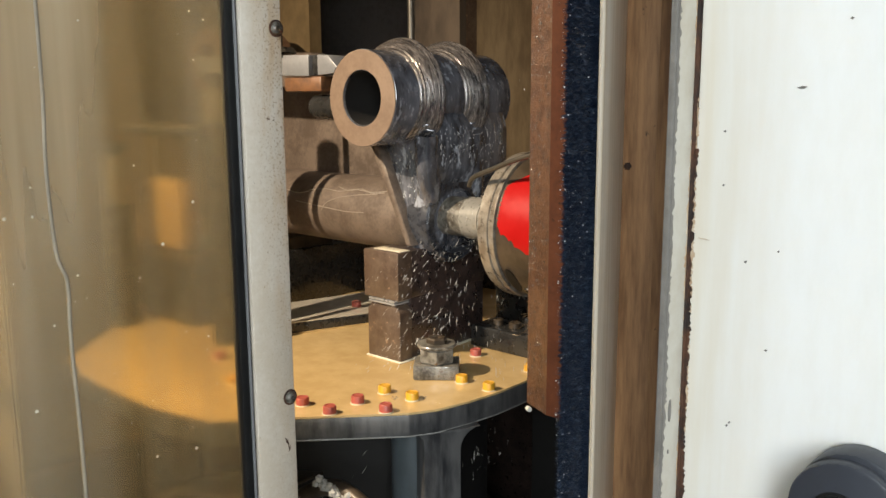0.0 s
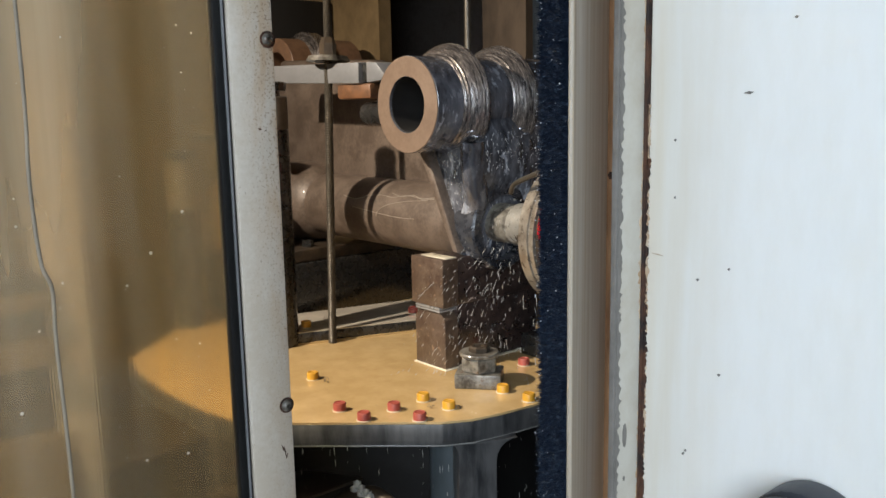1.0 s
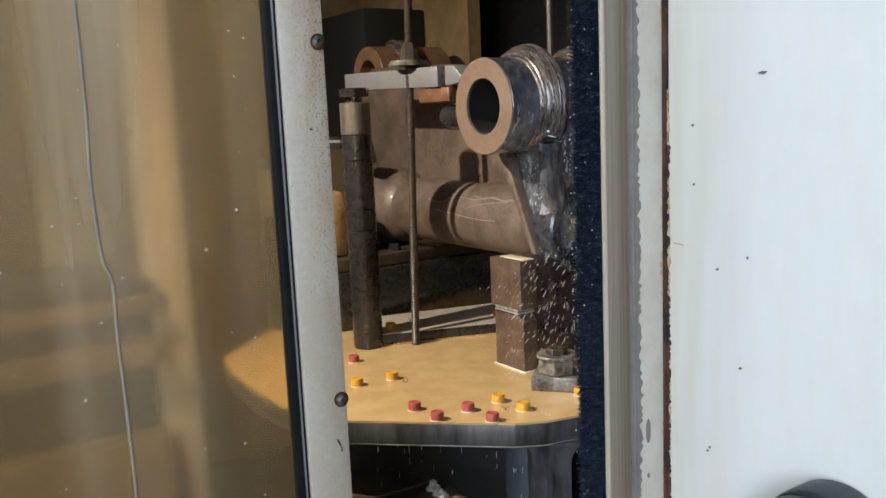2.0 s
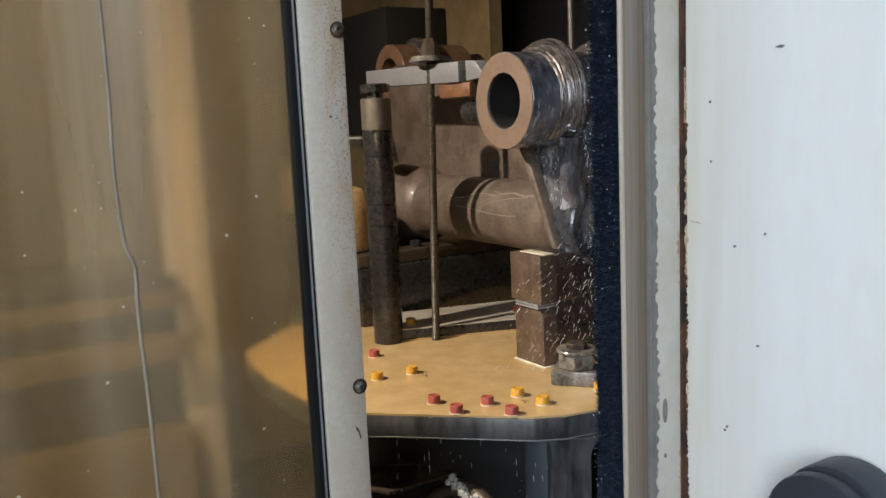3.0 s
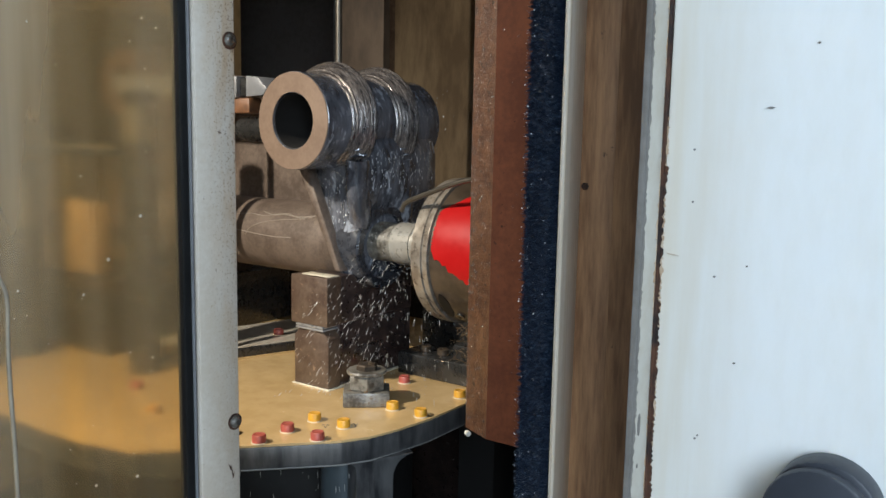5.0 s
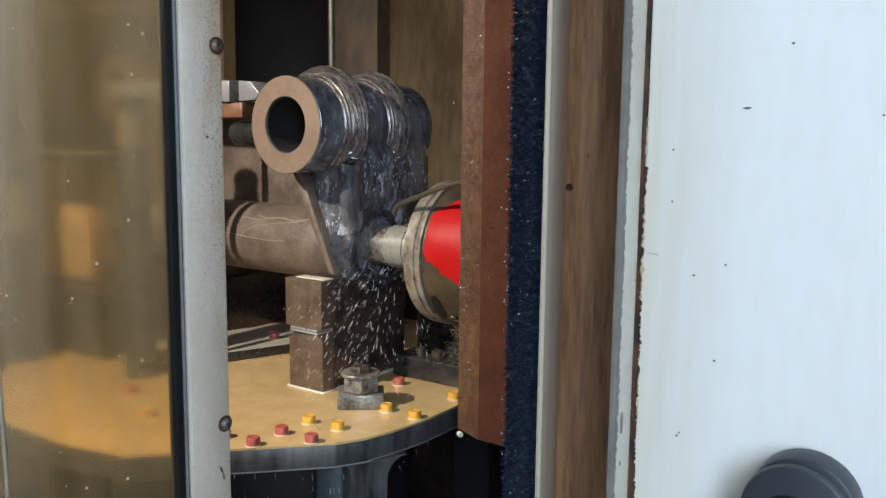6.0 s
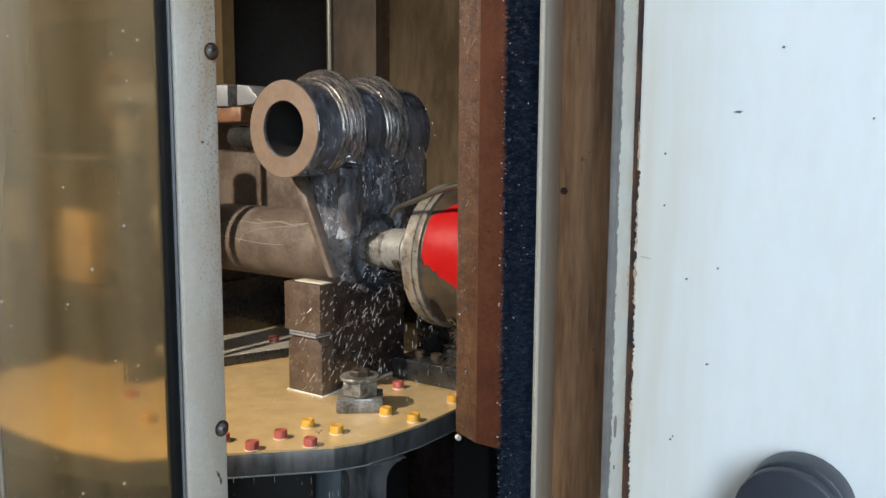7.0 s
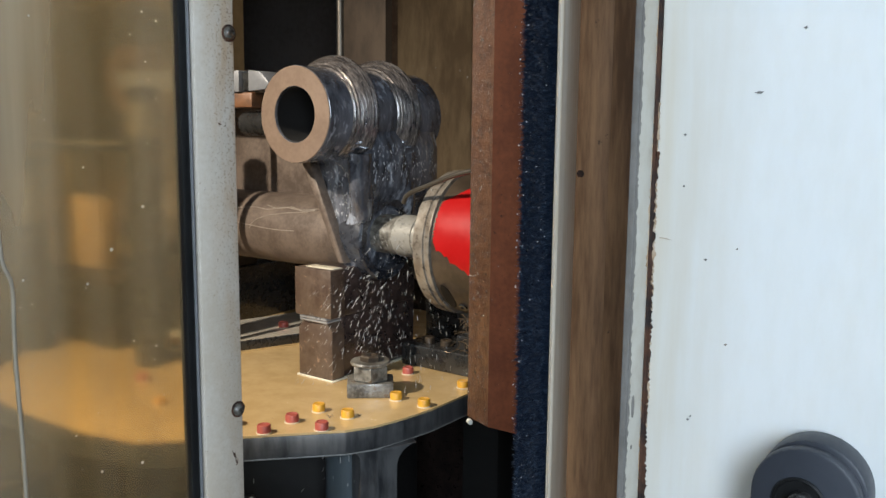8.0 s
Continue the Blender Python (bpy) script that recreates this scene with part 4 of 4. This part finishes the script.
# ---- clamping gear ----
def clamp_bar():
    c = thing("clamp_bar", (-1.69, 1.25, TZ), "milled steel clamp bar on a threaded rod", "clamp")
    bar = [(-1.955, 1.565), (-1.955, 1.608), (-1.502, 1.598), (-1.502, 1.552)]
    part("bar", prism(bar, 1.229, 1.29, 0.002, axis="y"), STEEL_BAR, c, "bright milled bar")
    # shadow stripe on the bar, built as a darker set-back piece
    part("bar_shadow_band", prism([(-1.5018, 1.556), (-1.5018, 1.594), (-1.4722, 1.594), (-1.4722, 1.556)], 1.240, 1.285, axis="y"), STEEL_DARK, c, "dark recessed band standing for a shadow stripe before the tip")
    part("bar_tip", prism([(-1.472, 1.553), (-1.472, 1.598), (-1.435, 1.594), (-1.408, 1.570), (-1.42, 1.556)], 1.229, 1.29, 0.002, axis="y"), STEEL_BAR, c, "chamfered bar tip")
    part("packing_piece", box(-1.60, -1.47, 1.236, 1.285, 1.518, 1.552, 0.006), material("orange_rust", (0.15, 0.066, 0.028), 0.5, dark=(0.045, 0.024, 0.015), grain=60, stain=30, bump=0.4), c, "orange rusty packing piece")
    part("stub", lathe([(0, 0.026), (0.02, 0.028), (0.10, 0.026)], (-1.53, 1.275, 1.485), (1, 0, 0), 24), STEEL_DARK, c, "dark round stub")
    lo, hi = Vector((-1.625, 1.212, TZ)), Vector((-1.640, 1.262, 2.30))
    d = (hi - lo).normalized()
    prof, a, top = [], 0.0, (hi - lo).length
    prof = [(0, 0.0105), (0.004, 0.0105)]
    a = 0.006
    while a < top - 0.004:
        prof += [(a, 0.0102), (a + 0.002, 0.0088)]
        a += 0.004
    prof += [(top, 0.0102)]
    part("threaded_rod", lathe(prof, lo, d, 14), THREAD, c, "long threaded rod")
    at = lo + d * ((1.606 - TZ) / d.z)
    part("washer", lathe([(0, 0.011), (0, 0.050), (0.006, 0.050), (0.0065, 0.046), (0.012, 0.046), (0.012, 0.011)], at, d, 32, closed=True), WORN_STEEL, c, "stacked round steel washers")
    part("nut", lathe([(0.0125, 0.020), (0.04, 0.020), (0.042, 0.018), (0.055, 0.014), (0.055, 0.010)], at, d, 6), GRIME, c, "hexagon nut", 20)
    return c


clamp_bar()


def riser(x, y, z0, heights, r, name, label, light_top=True):
    s = thing(name, (x, y, z0), label, "clamp riser")
    z = z0
    for i, h in enumerate(heights):
        top = light_top and i == len(heights) - 1
        part("segment", lathe([(0, r - 0.002), (0.002, r), (h - 0.002, r), (h, r - 0.002)], (x, y, z), (0, 0, 1), 36), ROD_STEEL if top else STEEL_DARK, s, "bare steel top segment" if top else "")
        z += h + 0.0006
    part("serrated_cap", lathe([(0, 0.02), (0.012, 0.02), (0.013, r * 0.95), (0.03, r), (0.033, r * 0.8), (0.033, 0)], (x, y, z), (0, 0, 1), 14), STEEL_DARK, s, "dark serrated screw cap", 15)
    return s


riser(-1.69, 1.115, TZ, (0.29, 0.05, 0.115, 0.06, 0.075), 0.036, "riser_column", "stacked dark steel riser column standing on the table")
riser(-2.035, 1.035, TZ, (0.22, 0.09, 0.12), 0.038, "riser_column", "stacked dark steel riser column beside the second clamp")


def second_clamp():
    c = thing("clamp_bar", (-2.16, 1.225, TZ - 0.08), "second steel clamp bar behind the window on a rod", "clamp")
    # dark bar with a bright strip: unlit front and lit top edge as colours
    part("bar", box(-2.33, -1.95, 1.20, 1.25, 1.412, 1.428, 0.002), STEEL_DARK, c, "bar coloured dark for its unlit front")
    part("bar_lit_edge", box(-2.325, -1.955, 1.201, 1.249, 1.4282, 1.4340, 0.001), STEEL, c, "bright strip standing for the lamplit top edge")
    part("rod", lathe([(0, 0.013), (0.575, 0.013)], (-2.16, 1.225, TZ - 0.08), (0, 0, 1), 14), ROD_STEEL, c)
    part("nut", lathe([(0, 0.020), (0.022, 0.020)], (-2.16, 1.225, 1.4345), (0, 0, 1), 6), STEEL_DARK, c, "", 20)


second_clamp()
# box added to give the dark patch on the far wall
dark_box = thing("dark_wall_box", (-2.916, 1.72, 1.427), "near-black box added for a dark patch on the far wall", "box")
part("body", box(-2.916, -2.513, 1.60, 1.845, 1.427, 1.863, 0.006), SHADE_BLACK, dark_box)
cast = prism([(-2.125, 1.1260), (-1.915, 1.1260), (-1.91, 1.25), (-1.925, 1.30), (-2.06, 1.31), (-2.11, 1.27), (-2.13, 1.20)], 1.135, 1.19, 0.012, axis="y")
solo("cast_lug", cast, material("wet_golden_casting", (0.46, 0.30, 0.135), 0.3, metal=0.2, dark=(0.30, 0.18, 0.075), grain=60, stain=14, bump=0.2, coat=0.4), "golden brown wet cast lug standing on the rear fixture", "casting")
rear = thing("rear_fixture", (-1.96, 1.43, TZ), "dark oily fixture body carrying the tube end", "fixture")
part("body", box(-2.13, -1.86, 1.13, 1.74, TZ, 1.09, 0.006), STEEL_DARK, rear)
part("cap_plate", box(-2.125, -1.87, 1.132, 1.60, 1.0905, 1.125, 0.004), GRIME, rear, "grimy cap plate")
for y in (1.25, 1.33):
    part("bolt", lathe([(0, 0.016), (0.016, 0.016), (0.018, 0.013), (0.018, 0)], (-1.91, y, 1.1255), (0, 0, 1), 6), STEEL_DARK, rear, "", 20)
solo("rear_riser", lathe([(0, 0.035), (0.25, 0.035)], (-1.545, 1.66, TZ + 0.03), (0, 0, 1), 24), BLUE_GREY, "dark blue-grey round post behind the tube", "post")
low = thing("low_fixture", (-1.12, 1.56, TZ), "low dark fixture wet with coolant on the table", "fixture")
part("base_bar", box(-1.24, -1.0, 1.47, 1.56, TZ, TZ + 0.05, 0.004), STEEL_DARK, low)
part("jaw", box(-1.27, -1.05, 1.60, 1.78, TZ, 1.17, 0.006), STEEL_DARK, low, "dark wet jaw block")
part("key_block", box(-1.10, -1.03, 1.49, 1.54, TZ + 0.0505, TZ + 0.085, 0.004), STEEL_DARK, low)
for x in (-1.19, -1.14):
    part("bolt", lathe([(0, 0.014), (0.012, 0.014), (0.014, 0.011), (0.014, 0.006), (0.008, 0.006), (0.008, 0)], (x, 1.51, TZ + 0.0505), (0, 0, 1), 16), GRIME, low)

def swarf_tangle():
    rng = random.Random(64)
    b = bmesh.new()
    for i in range(70):
        x, y, z = rng.uniform(-1.10, -0.99), rng.uniform(1.47, 1.55), TZ + 0.052 + 0.085 * rng.random() ** 1.6
        a, bend, lift = rng.uniform(0, 6.28), rng.uniform(-1.6, 1.6), rng.uniform(-0.5, 0.9)
        pts = []
        for k in range(6):
            pts.append((x, y, max(z, TZ + 0.0512)))
            x, y, z = x + 0.007 * math.cos(a), y + 0.007 * math.sin(a), z + 0.007 * lift
            a, lift = a + bend * 0.4, lift - 0.15
        tube(pts, rng.uniform(0.0004, 0.0009), 4, b)
    solo("swarf_tangle", b, material("brown_swarf", (0.22, 0.15, 0.085), 0.35, metal=0.4, dark=(0.07, 0.045, 0.025), bump=0), "tangle of thin brown swarf on the low fixture", "swarf", kind="stuff")


swarf_tangle()


def metal_chip(x, y, z, r, turns, lie):
    pts = []
    for k in range(int(turns * 14) + 1):
        a = 2 * math.pi * k / 14
        u = 0.0028 * k / 14 * 3
        pts.append((x + math.cos(lie) * u + r * math.cos(a) * math.sin(lie), y + math.sin(lie) * u - r * math.cos(a) * math.cos(lie), z + r + 0.0008 + r * math.sin(a)))
    return solo("metal_chip", tube(pts, 0.0005, 5), ROD_STEEL, "thin curled steel chip lying in coolant", "metal chip", group="curled chips")


for c in ((-1.69, 1.23, TZ + 0.03, 0.010, 3.2, 0.9), (-1.675, 1.26, TZ + 0.03, 0.008, 2.5, 1.3), (-1.39, 1.03, TZ, 0.005, 2.0, 0.4), (-1.115, 1.088, TZ, 0.0028, 1.6, 0.7), (-1.075, 1.128, TZ, 0.003, 1.4, 0.2)):
    metal_chip(*c)

# ---- spindle ----
SX, SY, SZ = -1.06, 1.42, 1.244


def spindle():
    s = thing("spindle_head", (-0.8, SY, SZ), "red painted machine spindle head with a bright steel nose", "spindle head")
    part("nose_ring", lathe([(0, 0.02), (0, 0.138), (0.006, 0.148), (0.03, 0.15), (0.032, 0.147), (0.035, 0.149), (0.045, 0.149), (0.047, 0.14)], (SX, SY, SZ), (1, 0, 0), 72), CHROME, s, "bright ground nose ring")
    housing = part("housing", lathe([(0, 0.144), (0.42, 0.165)], (SX + 0.0475, SY, SZ), (1, 0, 0), 72), GRIME, s, "grimy spindle housing with worn paint")
    # red paint on the upper part of the housing with a ragged worn edge
    rng = random.Random(4)
    b = bmesh.new()
    n, m = 60, 60
    grid = []
    for i in range(n + 1):
        row = []
        for k in range(m + 1):
            x = SX + 0.0485 + 0.40 * k / m + (0.004 + 0.005 * noise.noise(Vector((i * 0.45, 7, 0))) if k == 0 else 0)
            low_edge = 0.10 + 0.08 * noise.noise(Vector((k * 0.8, 3.1, 0))) + 0.05 * noise.noise(Vector((k * 2.3, 9.1, 0))) - 0.36 * min(k, 12) / 12
            high = 0.66 + 0.40 * min(k, 12) / 12 + 0.05 * noise.noise(Vector((k * 1.3, 5.1, 0)))
            a = low_edge + (high - low_edge) * i / n
            r = 0.1455 + 0.021 * (0.4 * k / m) / 0.42
            # angle from the camera-facing side (-y) upwards
            row.append(b.verts.new((x, SY - r * math.cos(a), SZ + r * math.sin(a))))
        grid.append(row)
    for i in range(n):
        for k in range(m):
            b.faces.new((grid[i][k], grid[i + 1][k], grid[i + 1][k + 1], grid[i][k + 1]))
    part("red_paint", b, RED_PAINT, housing, "glossy red enamel with a chipped lower edge")
    for a in (-0.9, -1.25, -1.6):
        p = Vector((SX + 0.09, SY - 0.147 * math.cos(a), SZ + 0.147 * math.sin(a)))
        part("bolt", lathe([(0, 0.009), (0.004, 0.009), (0.004, 0.005), (0.001, 0.005), (0.001, 0)], p, (0, -math.cos(a), math.sin(a)), 14), STEEL_DARK, housing)
    slot = lathe([(0, 0.022), (0.0012, 0.021), (0.0012, 0)], (0, 0, 0), (0, 0, 1), 28)
    a = -0.72
    out = Vector((0, -math.cos(a), math.sin(a)))
    bmesh.ops.transform(slot, verts=slot.verts, matrix=axis_matrix(Vector((SX + 0.066, SY, SZ)) + out * 0.1446, out) @ Matrix.Diagonal((0.55, 1.6, 1, 1)))
    part("slot", slot, BLACK, housing, "dark drive slot")
    pipe = curve_points([(-0.80, 1.24, 1.415), (-0.92, 1.255, 1.398), (-1.02, 1.275, 1.368), (-1.075, 1.285, 1.348), (-1.095, 1.295, 1.330)])
    part("coolant_pipe", tube(pipe, 0.0050, 12), THREAD, s, "bent steel coolant pipe")
    return s


spindle()
TOOL = thing("boring_tool", (SX - 0.004, SY, SZ), "spinning boring tool held in the spindle nose", "cutting tool")
part("holder", lathe([(0, 0.078), (0.012, 0.076), (0.022, 0.054), (0.040, 0.050), (0.046, 0.046), (0.075, 0.047), (0.078, 0.044)], (SX - 0.004, SY, SZ), (-1, 0, 0), 40), TOOL_STEEL, TOOL, "conical bright tool holder")
part("shank", lathe([(0.0785, 0.046), (0.128, 0.046), (0.130, 0.044)], (SX - 0.004, SY, SZ), (-1, 0, 0), 40), TOOL_STEEL, TOOL, "smooth bright shank")
part("boring_bar", lathe([(0.1305, 0.0435), (0.22, 0.0435)], (SX - 0.004, SY, SZ), (-1, 0, 0), 40), WORN_STEEL, TOOL, "dark wet boring bar")
part("insert", box(SX - 0.10, SX - 0.086, SY - 0.010, SY + 0.010, SZ + 0.045, SZ + 0.052, 0.001), GRIME, TOOL, "cutting insert")

# ---- rear pipe and hose, things under the table ----
solo("rear_pipe", lathe([(0, 0.0085), (1.47, 0.0085)], (-1.537, 1.592, 0.98), (0, 0, 1), 16), THREAD, "grey steel rod rising behind the casting", "rod")
hose = thing("coolant_hose", (-1.1, 1.0, 0.52), "grimy bent hose with foam under the table", "hose")
part("tube", tube(curve_points([(-1.42, 0.92, 0.55), (-1.30, 0.98, 0.70), (-1.19, 1.0, 0.765), (-1.10, 1.0, 0.755), (-1.02, 1.02, 0.70), (-0.97, 1.03, 0.52)]), 0.016, 14), GRIME, hose)
foam = bmesh.new()
frng = random.Random(12)
for i in range(60):
    u = frng.random()
    q = (-1.22 + 0.16 * u, 0.985 + frng.uniform(-0.012, 0.012), 0.772 - 0.03 * u * u + frng.uniform(-0.006, 0.008))
    bmesh.ops.create_icosphere(foam, subdivisions=1, radius=frng.uniform(0.003, 0.009), matrix=Matrix.Translation(q))
tagged(part("foam", foam, WATER, hose, "pale coolant foam"), kind="stuff")
solo("chip_chute", prism([(-1.62, 0.66), (-1.44, 0.725), (-1.24, 0.775), (-1.24, 0.769), (-1.44, 0.717), (-1.62, 0.652)], 0.86, 1.02, 0.001, axis="y"), GRIME, "olive sheet chip chute leaning under the table", "chute")
# guard below the table, its shade given as near-black colour
solo("lower_guard", box(-1.9, -0.95, 0.55, 1.35, 0.50, 0.52, 0.003), SHADE_BLACK, "sheet guard under the table coloured near-black for shade", "guard")


def work_lamp():
    l = thing("work_lamp", (WORK_LAMP[0], WORK_LAMP[1], WORK_LAMP[2]), "small machine work lamp under the roof", "lamp")
    x, y, z = WORK_LAMP
    part("stem", lathe([(0, 0.012), (ROOF - z - 0.02, 0.012)], (x - 0.05, y - 0.05, z + 0.02), (0, 0, 1), 12), BLACK, l)
    d = Vector((0.38, 1.30, -1.15)).normalized()
    part("housing", lathe([(-0.09, 0.02), (-0.08, 0.05), (-0.012, 0.065), (-0.012, 0.06), (-0.02, 0.0)], (x, y, z), d, 24), BLACK, l)


work_lamp()


# ---- falling coolant ----
def spray(name, seed, count, place, label, size, length):
    """One cluster of streaks; place(rng) gives each streak's point and way."""
    rng = random.Random(seed)
    b = bmesh.new()
    rows = [place(rng) for i in range(count)]
    c = sum((p for p, d in rows), Vector()) / count
    for p, d in rows:
        r = size[0] + (size[1] - size[0]) * rng.random() ** 2
        bmesh.ops.create_icosphere(b, subdivisions=1, radius=r, matrix=axis_matrix(p - c, d) @ Matrix.Diagonal((1, 1, rng.uniform(*length), 1)))
    ob = new(name, finish(name, b, WATER))
    ob.location = c
    return tagged(ob, label, "coolant spray", "", "stuff"), c


def fan(rng):
    # thrown off the bore, down and towards the block
    a = radians(max(-25.0, min(52.0, rng.gauss(26, 24))))
    s = 0.05 + 0.20 * rng.random() ** 0.8
    d = Vector((-0.72 * math.sin(a), -0.52 * math.sin(a) + rng.uniform(-0.25, 0.1), -math.cos(a)))
    p = Vector((-1.125, 1.35, 1.175)) + d * s + Vector((rng.uniform(-0.03, 0.03), rng.uniform(-0.06, 0.02), 0))
    return p, d + Vector((0, 0, -0.3))


def flung_drop(rng):
    return Vector((rng.uniform(-1.14, -0.98), rng.uniform(1.30, 1.46), rng.uniform(1.37, 1.50))), Vector((rng.uniform(-0.6, 0.6), rng.uniform(-0.3, 0.3), 1))


def nose_drop(rng):
    return Vector((rng.uniform(-1.06, -0.98), rng.uniform(1.29, 1.40), rng.uniform(1.00, 1.11))), Vector((rng.uniform(-0.15, 0.15), 0, -1))


def edge_drop(rng):
    u = rng.random()
    return Vector((-1.30 + 0.25 * u, 0.80 + 0.26 * u + rng.uniform(0, 0.05), rng.uniform(0.80, 0.89))), Vector((rng.uniform(-0.1, 0.1), 0, -1))


def mist_bead(rng):
    a, u = rng.uniform(0, 2 * math.pi), rng.random()
    r = 0.052 + 0.035 * rng.random() ** 2
    return Vector((-1.235 + 0.12 * u, SY + r * math.cos(a), SZ + r * math.sin(a))), Vector((0.2, -math.sin(a), math.cos(a)))


SPRAYS = []
for k in range(6):
    SPRAYS.append((*spray("coolant_spray", 20 + k, 105, fan, "coolant droplets and chips thrown from the bore", (0.00022, 0.00065), (6, 18)), k / 6))
for k in range(3):
    SPRAYS.append((*spray("coolant_spray", 80 + k, 22, nose_drop, "coolant running off the spindle nose", (0.0002, 0.0006), (6, 20)), k / 3))
for k in range(2):
    SPRAYS.append((*spray("coolant_spray", 110 + k, 12, flung_drop, "single coolant drops flung up beside the casting", (0.0005, 0.0011), (1, 3)), 0.15 + k / 2))
DRIPS = []
for k in range(3):
    DRIPS.append((*spray("coolant_drip", 50 + k, 18, edge_drop, "coolant dripping from the table edge", (0.0003, 0.0008), (6, 20)), k / 3))
MIST = spray("coolant_mist", 91, 260, mist_bead, "fine coolant mist whirling round the boring tool", (0.0002, 0.0005), (4, 16))[0]


def motions():
    # the boring tool turns about the spindle axis
    m0 = Matrix.Translation(TOOL.location)
    walk(TOOL, [(k / 15, m0 @ Matrix.Rotation(radians(80) * k, 4, "X")) for k in range(121)])
    c = Matrix.Translation((0, SY, SZ))
    m1 = Matrix.Translation(MIST.location)
    walk(MIST, [(k / 15, c @ Matrix.Rotation(radians(47) * k, 4, "X") @ c.inverted() @ m1) for k in range(121)])
    # droplets fall, sink below the table, and start again
    for ob, c, phase in SPRAYS:
        rows, period, t = [], 0.4, -0.4 * phase
        while t < 8.0:
            for u in (0, 0.25, 0.5, 0.75, 0.91):
                tt = t + period * u
                if -0.02 <= tt <= 8.0:
                    rows.append((tt, Matrix.Translation(c + Vector((-0.05 * u, -0.04 * u, 0.10 - 0.10 * u - 0.55 * u * u)))))
            t += period
        rows = [(0.0, rows[0][1])] + [r for r in rows if r[0] > 0.02] + [(8.0, rows[-1][1])] if rows[-1][0] < 7.98 else [(0.0, rows[0][1])] + [r for r in rows if r[0] > 0.02]
        walk(ob, rows)
    for ob, c, phase in DRIPS:
        rows, period, t = [], 0.5, -0.5 * phase
        while t < 8.0:
            for u in (0, 0.5, 0.93):
                tt = t + period * u
                if 0.02 < tt < 7.98:
                    rows.append((tt, Matrix.Translation(c + Vector((0, 0, 0.02 - 0.6 * u * u)))))
            t += period
        walk(ob, [(0.0, rows[0][1])] + rows + [(8.0, rows[-1][1])])


motions()
